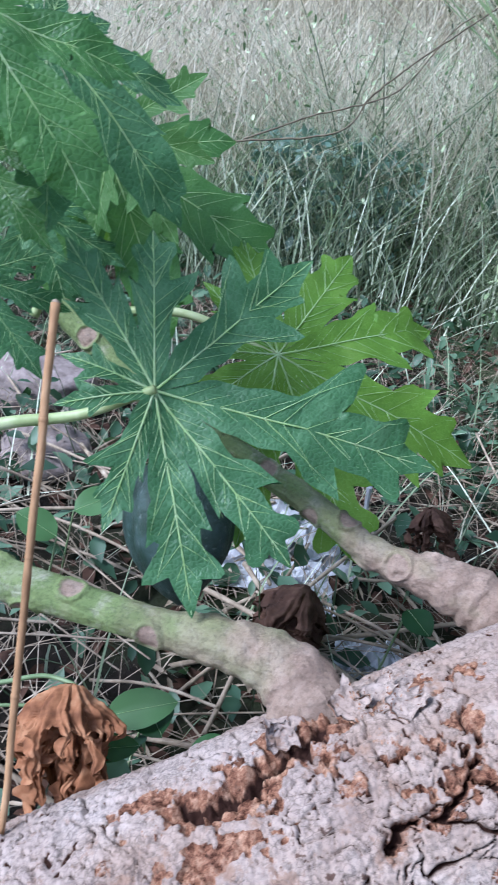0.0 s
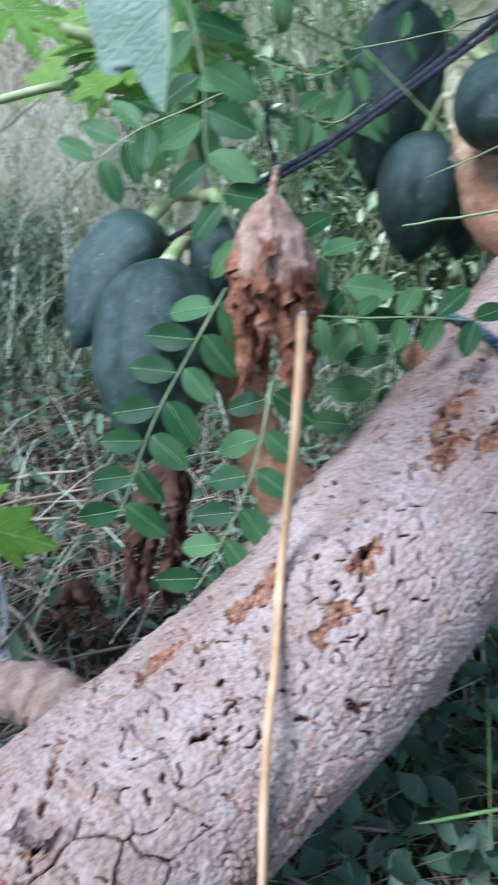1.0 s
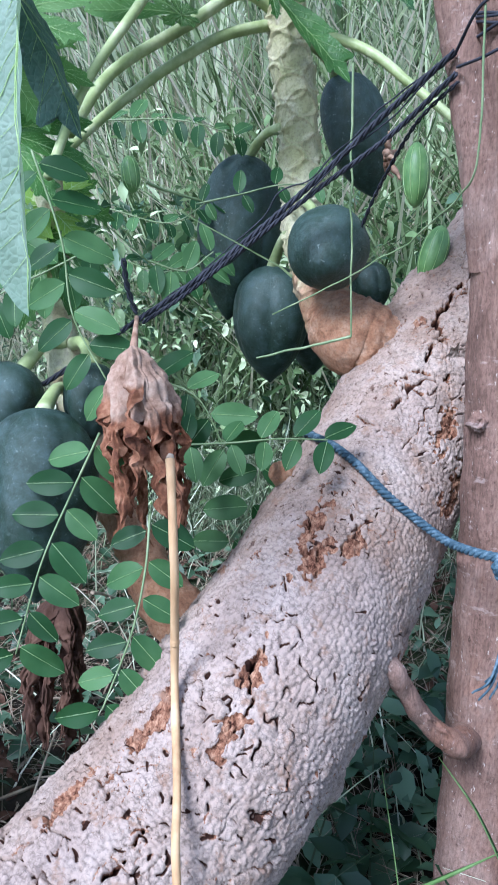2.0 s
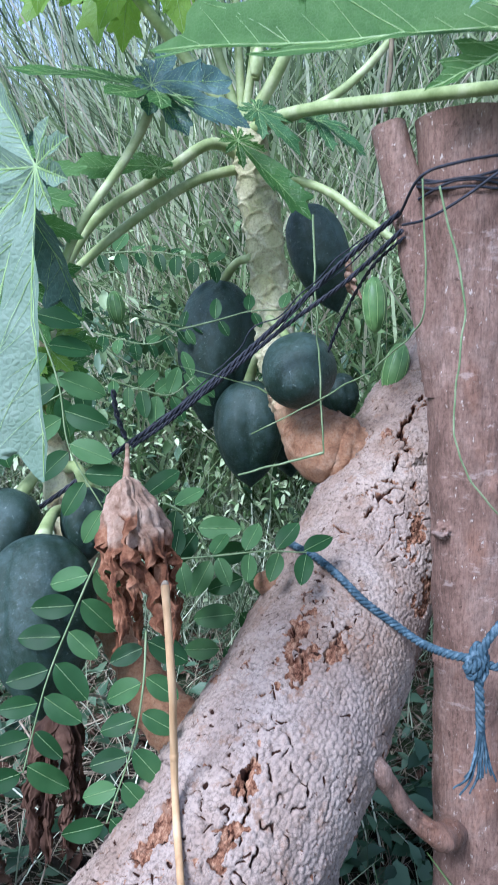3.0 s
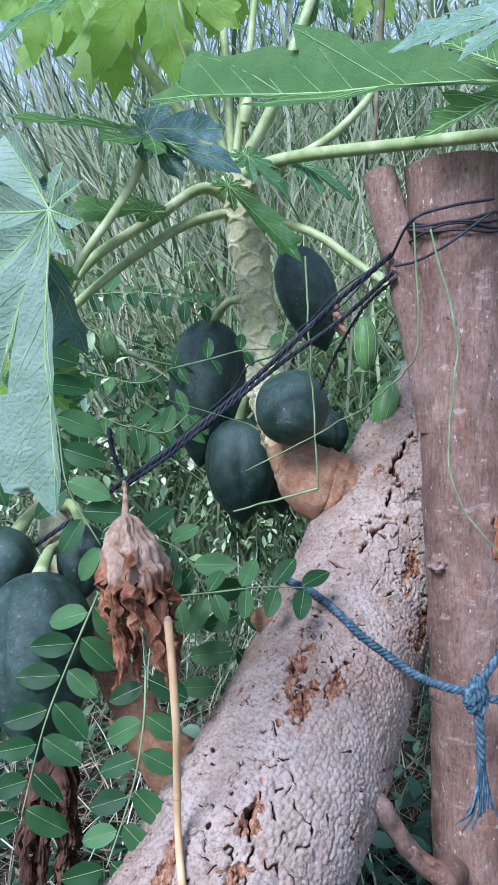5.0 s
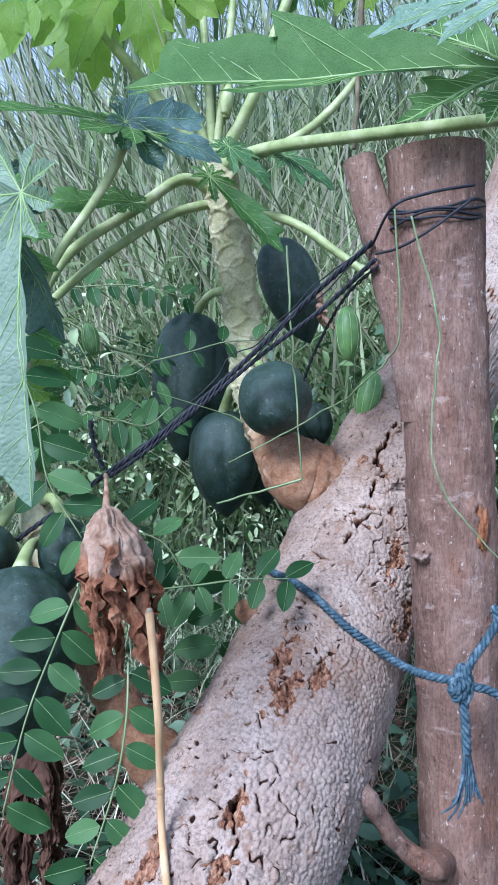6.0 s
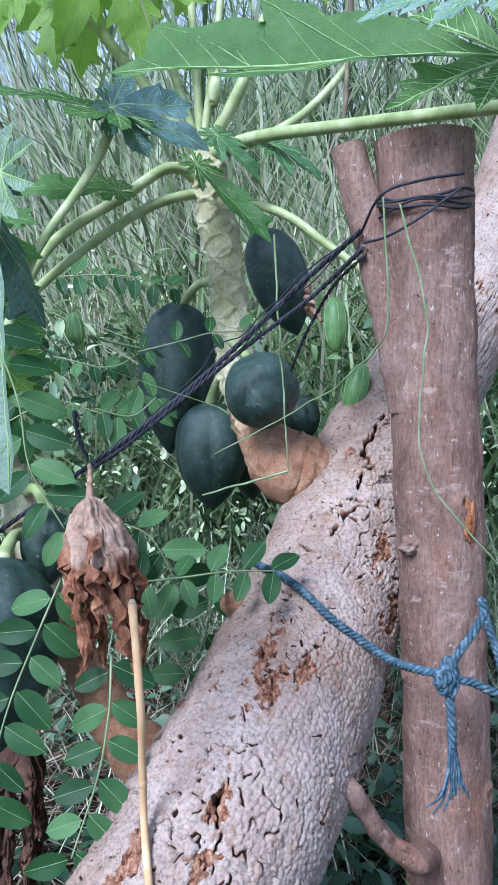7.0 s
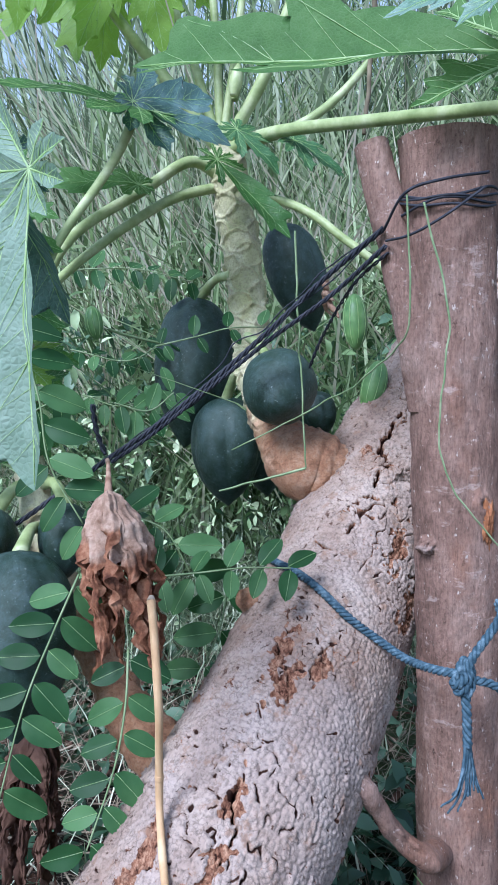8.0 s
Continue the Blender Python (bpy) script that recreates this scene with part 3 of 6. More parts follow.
shoot("shoot", [(0.160, 0.455, 0.28), (0.152, 0.505, 0.338), (0.112, 0.543, 0.360), (0.01, 0.577, 0.355), (-0.091, 0.607, 0.353), (-0.20, 0.64, 0.36), (-0.42, 0.72, 0.42), (-0.60, 0.80, 0.52)],
      [0.036, 0.0385, 0.029, 0.0180, 0.0195, 0.0225, 0.024, 0.02], 0.22, 420, 100, 17, 21, "green side shoot with corky tan foot", None, 1.0, 1.35)
shoot("shoot", [(0.40, 0.56, 0.35), (0.335, 0.62, 0.385), (0.29, 0.64, 0.395), (0.226, 0.67, 0.40), (0.151, 0.724, 0.423), (0.061, 0.788, 0.443), (-0.044, 0.848, 0.472), (-0.16, 0.92, 0.54)],
      [0.036, 0.033, 0.025, 0.0165, 0.0150, 0.0150, 0.016, 0.017], 0.34, 420, 100, 16, 22, "green side shoot with corky tan foot", None, 1.0, 1.35)
# upright shoot that bears the large fruit
shoot("shoot", [(1.044, 0.784, 0.844), (1.010, 0.805, 0.862), (0.993, 0.823, 0.873), (0.997, 0.879, 0.909), (1.016, 0.949, 0.963), (1.035, 1.003, 1.033), (1.053, 1.040, 1.123), (1.058, 1.066, 1.232), (1.057, 1.089, 1.331), (1.052, 1.102, 1.401), (1.050, 1.120, 1.440)],
      [0.050, 0.060, 0.059, 0.041, 0.031, 0.031, 0.032, 0.033, 0.033, 0.032, 0.022], 0.25, 360, 110, 64, 23, "pale green upright shoot with tan swollen foot", STEM_PALE, 0.12, 1.75)
# second fruiting shoot
shoot("shoot", [(0.66, 0.66, 0.52), (0.635, 0.72, 0.555), (0.62, 0.80, 0.62), (0.605, 0.90, 0.72), (0.60, 0.98, 0.84), (0.61, 1.03, 0.97), (0.62, 1.06, 1.10)],
      [0.042, 0.038, 0.027, 0.024, 0.023, 0.022, 0.017], 0.45, 160, 48, 30, 24, "green fruiting shoot with corky tan foot", STEM_PALE, 0.4, 1.4)


# ---------------------------------------------------------------- fruit
def papaya_fruit(top, tip, width, label, seed=0, stalk=None, ribs=0.075):
    """A green papaya from its stalk end to its tip."""
    top, tip = Vector(top), Vector(tip)
    axis = (tip - top)
    length = axis.length
    z = axis.normalized()
    x = z.orthogonal().normalized()
    y = z.cross(x)
    rings, sides = 44, 60
    t = np.linspace(0, 1, rings)
    wide = 0.42         # full shoulders, drawn out to a blunt point
    prof = np.where(t < wide, np.sqrt(np.clip(1 - np.abs(1 - t / wide) ** 2.5, 0, 1)), (1 - np.clip((t - wide) / (1 - wide), 0, 1) ** 2.1) ** (0.85 if ribs > 0.02 else 0.55))
    a = np.linspace(0, 2 * np.pi, sides, endpoint=False)
    rib = 1 + ribs * (np.abs(np.cos(2.5 * a + seed)) ** 0.7 - 0.6)[None, :] * 2 * np.sin(np.pi * t)[:, None] ** 0.6
    r = np.maximum(prof, 0.03)[:, None] * rib * width / 2
    X, Y, Z = (np.array(v) for v in (x, y, z))
    p = np.array(top) + t[:, None, None] * length * Z + r[..., None] * (np.cos(a)[None, :, None] * X + np.sin(a)[None, :, None] * Y)
    p = p.reshape(-1, 3)
    p += 0.0025 * vnoise(p, 22, seed + 40, 2)[:, None] * (p - np.array((top + tip) / 2))/0.1
    faces = grid_faces(rings, sides, True) + [list(range(sides))[::-1], [(rings - 1) * sides + k for k in range(sides)]]
    ob = thing("papaya_fruit", top, label, "papaya", "green papayas on the tree")
    part("skin", (p, faces), FRUIT, ob)
    s0 = Vector(stalk) if stalk else top - z * 0.04
    mid = (s0 + top) / 2 + Vector((0, 0, 0.012))
    part("stalk", tube([tuple(s0), tuple(mid), tuple(top + z * 0.006)], [0.010, 0.008, 0.011], 14, 12), PETIOLE, ob, "pale green fruit stalk")
    return ob


papaya_fruit((1.042, 1.193, 1.156), (0.989, 1.173, 0.857), 0.150, "large dark green papaya hanging from the upright shoot", 1, (1.03, 1.06, 1.19))
papaya_fruit((1.020, 1.070, 0.962), (1.018, 1.066, 0.750), 0.134, "dark green papaya with a pointed tip under its stalk", 2, (1.01, 1.0, 1.02))
papaya_fruit((0.978, 0.852, 1.007), (0.884, 0.742, 0.983), 0.117, "rounded dark green papaya seen end on", 3, (1.03, 1.02, 1.08), 0.012)
fruit_by_stem = papaya_fruit((1.212, 1.140, 1.305), (1.250, 1.075, 1.085), 0.120, "dark green papaya with a withered brown tip", 4, (1.05, 1.09, 1.34))
papaya_fruit((1.132, 1.118, 0.930), (1.136, 1.091, 0.752), 0.105, "dark green papaya hidden behind another fruit", 5, (1.02, 1.02, 1.0))
papaya_fruit((1.175, 0.997, 0.969), (1.185, 0.977, 0.877), 0.075, "small dark green papaya beside the trunk", 6, (1.03, 1.0, 1.03))
papaya_fruit((0.519, 0.824, 0.803), (0.472, 0.738, 0.589), 0.140, "large bluish green papaya behind the leaflets", 7, (0.59, 0.93, 0.80))
papaya_fruit((0.535, 0.953, 0.835), (0.430, 0.926, 0.672), 0.112, "bluish green papaya on the second shoot", 8, (0.60, 0.97, 0.86))
papaya_fruit((0.600, 0.855, 0.850), (0.585, 0.850, 0.740), 0.070, "small green papaya behind the withered leaf", 9, (0.61, 0.96, 0.86))
papaya_fruit((0.012, 0.760, 0.440), (0.030, 0.684, 0.292), 0.121, "dark green papaya hanging under a side shoot", 10, (0.05, 0.79, 0.45))


# ---------------------------------------------------------------- forked stake beside the trunk
def stake():
    ob = thing("wooden_stake", (0.985, 0.535, 0.0), "forked reddish brown stake tied to the trunk", "post")
    def limb(name, points, radii, rings, sides, seed, label, lumps=0.004):
        path = spline(np.column_stack([np.asarray(points, float), radii]), rings)
        tan, s, u = frames(path[:, :3], (0, 1, 0))
        a = np.linspace(0, 2 * np.pi, sides, endpoint=False)
        ring = np.cos(a)[None, :, None] * s[:, None] + np.sin(a)[None, :, None] * u[:, None]
        p = (path[:, None, :3] + path[:, None, 3:4] * ring).reshape(-1, 3)
        out = ring.reshape(-1, 3)
        st = p * (1, 1, 0.18)
        h = lumps * vnoise(p, 14, seed, 2) + 0.0030 * vnoise(st, 85, seed + 1, 3) + 0.0009 * vnoise(p, 120, seed + 2, 2)
        for z, ang, r in ((0.80, 1.2, 0.012), (0.86, 5.0, 0.012), (1.1, 2.4, 0.014), (0.45, 4.4, 0.014), (0.62, 0.4, 0.01)):
            da = (np.tile(a, rings) - ang + np.pi) % (2 * np.pi) - np.pi
            d = np.hypot(p[:, 2] - z, da * 0.06) / r
            h += 0.004 * np.exp(-(d - 0.8) ** 2 * 4) - 0.003 * np.exp(-d ** 2 * 3)
        p = p + out * h[:, None]
        limb_ob = part(name, (p, grid_faces(rings, sides, True)), POST, ob, label)
        top = p[-sides:]
        c = top.mean(0) + np.array([0, 0, 0.001])
        inner = c + (top - c) * 0.6 + 0.0015 * vnoise(top, 200, seed + 5)[:, None]
        v = np.vstack([top, inner, [c]])
        f = [[k, (k + 1) % sides, sides + (k + 1) % sides, sides + k] for k in range(sides)] + [[sides + k, sides + (k + 1) % sides, 2 * sides] for k in range(sides)]
        part("cut_end", (v, f), CUT, limb_ob, "sawn pale end", smooth=False)
        return limb_ob
    def wart(place, size, seed, label, stretch=(1, 1, 1), mat=None):
        """A rough knot of the bark."""
        bm = bmesh.new()
        bmesh.ops.create_icosphere(bm, subdivisions=4, radius=1)
        v = np.array([q.co for q in bm.verts])
        f = [[q.index for q in face.verts] for face in bm.faces]
        bm.free()
        v = v * (0.8 + 0.45 * vnoise(v, 2.2, seed, 3)[:, None] + 0.25 * vnoise(v, 7, seed + 1, 2)[:, None]) * np.array(stretch)
        part("knot", (v * size + np.array(place), f), mat or POST, ob, label)
    limb("stem", [(1.006, 0.476, -0.12), (1.014, 0.490, 0.1), (1.018, 0.502, 0.4), (1.006, 0.510, 0.8), (0.999, 0.527, 1.15), (0.998, 0.536, 1.323)],
         [0.068, 0.063, 0.060, 0.0575, 0.059, 0.0625], 420, 160, 60, "stout reddish brown stem")
    wart((0.949, 0.513, 0.802), 0.016, 5, "dark knot where a twig broke off")
    wart((0.994, 0.456, 0.836), 0.019, 6, "orange brown scar in the bark", (0.55, 0.55, 2.0), SCAR)
    limb("prong", [(0.972, 0.530, 0.98), (0.952, 0.545, 1.10), (0.938, 0.575, 1.22), (0.926, 0.600, 1.318)], [0.030, 0.028, 0.024, 0.0235], 90, 60, 61, "short sawn side prong", 0.002)
    limb("prong", [(0.985, 0.510, 0.36), (0.906, 0.464, 0.404), (0.858, 0.474, 0.449), (0.827, 0.478, 0.496), (0.806, 0.478, 0.528), (0.796, 0.487, 0.540)], [0.026, 0.0165, 0.0128, 0.0118, 0.0122, 0.0150], 90, 48, 62, "crooked side branch resting on the trunk", 0.003)


stake()
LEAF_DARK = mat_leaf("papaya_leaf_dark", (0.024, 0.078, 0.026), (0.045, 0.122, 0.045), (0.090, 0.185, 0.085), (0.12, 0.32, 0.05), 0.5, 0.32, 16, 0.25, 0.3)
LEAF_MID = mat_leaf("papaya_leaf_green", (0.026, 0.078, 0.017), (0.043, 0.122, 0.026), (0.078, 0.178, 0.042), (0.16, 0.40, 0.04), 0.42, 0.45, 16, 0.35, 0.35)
# brighter yellow green copies: light coming through the blade is put into the colour
LEAF_BACKLIT = mat_leaf("papaya_leaf_backlit", (0.11, 0.22, 0.025), (0.175, 0.32, 0.04), (0.26, 0.40, 0.08), (0.46, 0.68, 0.08), 0.45, 0.4, 16, 0.55, 0.4)
LEAF_SUNLIT = mat_leaf("papaya_leaf_sunlit", (0.070, 0.165, 0.018), (0.115, 0.245, 0.028), (0.18, 0.32, 0.055), (0.32, 0.55, 0.05), 0.5, 0.35, 16, 0.45, 0.35)
LEAF_PALE = mat_leaf("papaya_leaf_underside", (0.125, 0.205, 0.145), (0.19, 0.275, 0.205), (0.27, 0.355, 0.285), (0.28, 0.42, 0.2), 0.6, 0.25, 16, 0.35, 0.18)
# silvery base colour holds the sky's reflection on a glossy blade
LEAF_SHEEN = mat_leaf("papaya_leaf_silver_sheen", (0.07, 0.15, 0.09), (0.13, 0.22, 0.16), (0.21, 0.30, 0.26), (0.25, 0.42, 0.2), 0.4, 0.5, 16, 0.25, 0.4)
LEAF_UNDER = mat_leaf("papaya_leaf_from_below", (0.035, 0.095, 0.024), (0.062, 0.145, 0.040), (0.115, 0.21, 0.075), (0.26, 0.48, 0.08), 0.6, 0.2, 16, 0.4, 0.3)
# dark green leaf with the sky's blue sheen mixed into its base colour
LEAF_BLUE_SHEEN = mat_leaf("papaya_leaf_blue_sheen", (0.024, 0.062, 0.050), (0.055, 0.112, 0.100), (0.13, 0.20, 0.20), (0.08, 0.2, 0.08), 0.38, 0.5, 16, 0.15, 0.3)
VEIN = mat_leaf("leaf_vein", (0.31, 0.45, 0.18), (0.43, 0.57, 0.28), (0.55, 0.66, 0.41), (0.68, 0.88, 0.42), 0.5, 0.35, 30, 0.5)
LEAFLET = mat_leaf("leaflet_green", (0.010, 0.040, 0.012), (0.020, 0.066, 0.020), (0.070, 0.150, 0.055), (0.13, 0.34, 0.07), 0.55, 0.22, 12, 0.25, 0.0, False, True)
# weed green; its dark end also stands for shade inside the undergrowth
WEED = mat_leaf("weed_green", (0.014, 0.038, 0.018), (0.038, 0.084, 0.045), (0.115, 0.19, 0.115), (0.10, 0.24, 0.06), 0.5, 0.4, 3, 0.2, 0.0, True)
DEADLEAF = mat_leaf("withered_leaf", (0.14, 0.072, 0.042), (0.31, 0.20, 0.138), (0.47, 0.35, 0.26), (0.35, 0.18, 0.08), 0.8, 0.2, 45, 0.15)
DEADDARK = mat_leaf("withered_leaf_dark", (0.026, 0.013, 0.009), (0.065, 0.034, 0.022), (0.14, 0.08, 0.055), (0.2, 0.09, 0.04), 0.8, 0.2, 28, 0.1)
WIRE = mat_plain("dark_twine", (0.008, 0.009, 0.014), (0.018, 0.020, 0.028), (0.04, 0.042, 0.055), 60, 0.7, 0.3)
ROPE = mat_plain("blue_rope", (0.012, 0.028, 0.042), (0.038, 0.074, 0.100), (0.14, 0.20, 0.24), 110, 0.7, 0.3, None, 0.6, 420)
VINE = mat_plain("vine_green", (0.08, 0.13, 0.05), (0.14, 0.20, 0.09), (0.26, 0.31, 0.18), 30, 0.5, 0.4)
STONE = mat_plain("weathered_stone", (0.085, 0.068, 0.062), (0.20, 0.165, 0.15), (0.34, 0.29, 0.27), 34, 0.9, 0.2, None, 0.8, 60, 0.004)
PAPER = mat_plain("bleached_scraps", (0.34, 0.35, 0.38), (0.50, 0.51, 0.54), (0.62, 0.63, 0.65), 20, 0.85, 0.2, None, 0.5, 70, 0.003)


# ---------------------------------------------------------------- papaya leaves
def leaf_shape(R, seed, fold, droop, wave, spread=None, wide=1.0):
    """A lobed papaya leaf in its own plane: stalk at the origin, middle lobe along +x. Blade, veins, and the bend for both."""
    rnd = random.Random(seed)
    angles = [0, 42, -42, 82, -82, 120, -120, 156, -156]
    reach = [1.0, 0.92, 0.92, 0.80, 0.80, 0.60, 0.60, 0.40, 0.40]
    if spread:
        angles, reach = spread
    angles = [a + rnd.uniform(-4, 4) for a in angles]
    reach = [r * rnd.uniform(0.9, 1.06) * R for r in reach]
    order = sorted(range(9), key=lambda k: angles[k])
    blade, veins = [], []
    rows, cols = 44, 6
    s = np.linspace(0.0, 1.0, rows)
    for n, k in enumerate(order):
        left = angles[order[(n + 1) % 9]] - angles[k] if n < 8 else 40
        right = angles[k] - angles[order[n - 1]] if n > 0 else 40
        L, th = reach[k], radians(angles[k])
        few = abs(angles[k]) > 130
        tips = [(0.60 + rnd.uniform(-0.05, 0.05), 0.22)] if few else [(0.55 + rnd.uniform(-0.05, 0.04), 0.265), (0.79 + rnd.uniform(-0.04, 0.03), 0.16)]
        sides_xy = []
        for sign, gap in ((1, left), (-1, right)):
            limit = s * L * math.tan(radians(min(gap, 70) / 2))
            free = wide * L * (0.082 + 0.03 * np.sin(np.pi * s))
            shift = np.zeros(rows)
            for c, amp in tips:
                amp = amp * rnd.uniform(0.8, 1.2)
                c = c + rnd.uniform(-0.03, 0.03)
                up = np.clip(1 - (c - s) / 0.21, 0, 1)
                dn = np.clip(1 - (s - c) / 0.06, 0, 1)
                tooth = np.where(s < c, up * up * (3 - 2 * up), dn * dn * (3 - 2 * dn)) ** 0.85
                free = np.maximum(free, amp * L * tooth)
                shift = np.maximum(shift, 0.42 * amp * L * tooth)
            free = free * np.clip((1 - s) * 4.5, 0, 1) ** 0.75 + 0.006 * L * np.sin(s * 40 + k) * np.clip((1 - s) * 4, 0, 1)
            w = np.minimum(limit, free)
            ramp_in = np.clip((s - 0.25) / 0.2, 0, 1)
            shift = shift * ramp_in
            sides_xy.append((sign, w, shift))
            for c, amp in tips:
                j = int(c * (rows - 1))
                a0 = max(0.06, c - 0.22)
                veins.append(([(a0 * L, 0.0), ((a0 * 0.45 + c * 0.55) * L + 0.3 * shift[j], sign * 0.48 * w[j]), (c * L + shift[j] * 0.85, sign * 0.88 * w[j])], 0.00042, th))
            for a0, a1 in ((0.08, 0.19), (0.14, 0.27), (0.21, 0.36), (0.29, 0.43), (0.42, 0.54), (0.50, 0.61), (0.60, 0.70), (0.68, 0.77), (0.76, 0.85), (0.84, 0.92)):
                j = int(a1 * (rows - 1))
                veins.append(([(a0 * L, 0.0), (a1 * L + 0.4 * shift[j], sign * 0.82 * w[j])], 0.00027, th))
        lv = []
        for sign, w, shift in sides_xy[::-1]:
            us = np.linspace(1, 0, cols) if sign < 0 else np.linspace(0, 1, cols)
            for u in (us if sign < 0 else us[1:]):
                lv.append(np.column_stack([s * L + shift * u ** 1.3, sign * u * w]))
        lv = np.stack(lv, 1)
        n_cols = lv.shape[1]
        flat = lv.reshape(-1, 2)
        rot = np.array([[math.cos(th), -math.sin(th)], [math.sin(th), math.cos(th)]])
        span = np.tile(np.abs(np.linspace(-1, 1, n_cols)), rows)
        across = np.abs(flat[:, 1])
        blade.append((np.column_stack([flat @ rot.T, across * fold + 0.005 * L * span * np.sin(np.repeat(s, n_cols) * 15 + n)]), grid_faces(rows, n_cols)))
        veins.append(([(0, 0), (0.5 * L, 0), (0.98 * L, 0)], 0.0012, th))
    bv, bf = joined(blade)

    def bend(v):
        r = np.hypot(v[:, 0], v[:, 1])
        q = np.column_stack([v[:, :2], np.zeros(len(v))])
        z = v[:, 2] - droop * r ** 2 / R + wave * (0.035 * R * vnoise(q / R, 2.6, seed + 50, 2) + 0.016 * R * vnoise(q / R, 8, seed + 51) + 0.004 * R * vnoise(q / R, 26, seed + 52))
        return np.column_stack([v[:, 0] * (1 - 0.25 * droop * r / R), v[:, 1] * (1 - 0.25 * droop * r / R), z])

    tubes = []
    for pts, rad, th in veins:
        c = spline(pts, 9 if len(pts) > 2 else 6)
        rot = np.array([[math.cos(th), -math.sin(th)], [math.sin(th), math.cos(th)]])
        xy = c @ rot.T
        v3 = bend(np.column_stack([xy, np.abs(c[:, 1]) * fold])) + np.array([0.0, 0.0, 0.0006])
        k = rad * R / 0.3
        tubes.append(tube(v3, np.linspace(k, k * 0.3, len(v3)), len(v3), 5, False))
    return (bend(bv), bf), joined(tubes)


def papaya_leaf(centre, tip, normal, mat, seed, fold=0.12, droop=0.25, wave=1.0, petiole=None, stalk=0.006, label="", spread=None, wide=1.0):
    """A leaf of the tree, from its stalk end to the tip of its middle lobe."""
    c, t = Vector(centre), Vector(tip)
    x = (t - c)
    R = x.length
    x.normalize()
    z = Vector(normal)
    z = (z - x * z.dot(x)).normalized()
    y = z.cross(x)
    m = Matrix((x, y, z)).transposed()
    (bv, bf), (vv, vf) = leaf_shape(R, seed, fold, droop, wave, spread, wide)
    M = np.array(m)
    blade = part("leaf", (bv @ M.T + np.array(c), bf), mat, tree, label)
    part("vein", (vv @ M.T + np.array(c), vf), VEIN, blade)
    if petiole:
        pts = [tuple(p) for p in petiole] + [tuple(c)]
        part("petiole", tube(pts, np.linspace(stalk * 1.35, stalk * 0.8, len(pts)), 40, 14), PETIOLE, tree, "long pale green leaf stalk")
    return blade


LOBES = [0, 42, -42, 82, -82, 120, -120, 156, -156]
# shoots at the low end of the trunk
papaya_leaf((-0.020, 0.678, 0.552), (0.312, 0.694, 0.513), (-0.05, -0.74, 0.66), LEAF_DARK, 1, 0.10, 0.08, 1.5, [(-0.231, 0.687, 0.456), (-0.165, 0.687, 0.490), (-0.091, 0.690, 0.509)], 0.0055, "broad dark green lobed leaf with pale veins",
            ([0, 50, -44, 103, -70, 130, -100, 168, -155], [1.0, 0.66, 0.66, 0.50, 0.72, 0.55, 0.42, 0.30, 0.27]), 0.85)
papaya_leaf((0.112, 0.892, 0.519), (0.417, 0.855, 0.419), (0.1, -0.55, 0.8), LEAF_SUNLIT, 2, 0.10, 0.16, 1.0, [(-0.163, 0.938, 0.515), (-0.080, 0.939, 0.532), (0.004, 0.926, 0.543)], 0.0055, "yellow green lobed leaf with sunlight put into its colour")
papaya_leaf((-0.130, 1.065, 0.697), (0.142, 1.008, 0.616), (0.2, -0.75, 0.6), LEAF_MID, 3, 0.14, 0.20, 1.0, [(-0.206, 1.006, 0.485), (-0.163, 1.035, 0.591)], 0.005, "", (LOBES, [1.0, 0.6, 0.92, 0.35, 0.8, 0.3, 0.6, 0.3, 0.4]), 1.4)
papaya_leaf((-0.164, 0.842, 0.827), (0.013, 0.793, 0.681), (0.5, -0.6, 0.55), LEAF_DARK, 4, 0.16, 0.12, 1.0, None, 0.005, "", (LOBES, [1.0, 0.66, 0.92, 0.38, 0.8, 0.3, 0.6, 0.3, 0.4]), 1.5)
papaya_leaf((-0.197, 0.698, 0.849), (-0.069, 0.620, 0.725), (0.3, -0.7, 0.6), LEAF_MID, 5, 0.12, 0.15, 1.0, None, 0.005, "", (LOBES, [1.0, 0.72, 0.92, 0.45, 0.8, 0.4, 0.6, 0.3, 0.4]), 1.6)
papaya_leaf((-0.205, 0.731, 0.738), (-0.129, 0.686, 0.667), (-0.1, -0.8, 0.5), LEAF_MID, 6, 0.12, 0.15, 1.0)
papaya_leaf((-0.209, 0.735, 0.617), (-0.116, 0.689, 0.546), (0.1, -0.6, 0.8), LEAF_DARK, 7, 0.12, 0.20, 1.0)
papaya_leaf((-0.196, 0.950, 0.639), (-0.123, 0.885, 0.528), (0.5, -0.7, 0.3), LEAF_DARK, 8, 0.14, 0.12, 1.0)
papaya_leaf((-0.115, 0.994, 0.737), (-0.025, 0.925, 0.623), (-0.3, -0.8, 0.2), LEAF_UNDER, 9, 0.25, 0.10, 0.8)
papaya_leaf((-0.116, 1.092, 0.600), (-0.149, 1.056, 0.526), (0.2, -0.8, 0.4), LEAF_SUNLIT, 10, 0.12, 0.12, 1.0)

def leaf_stalk(*places, thick=0.008):
    part("petiole", tube(places, np.linspace(thick, thick * 0.75, len(places)), 44, 14), PETIOLE, tree, "long pale green leaf stalk")


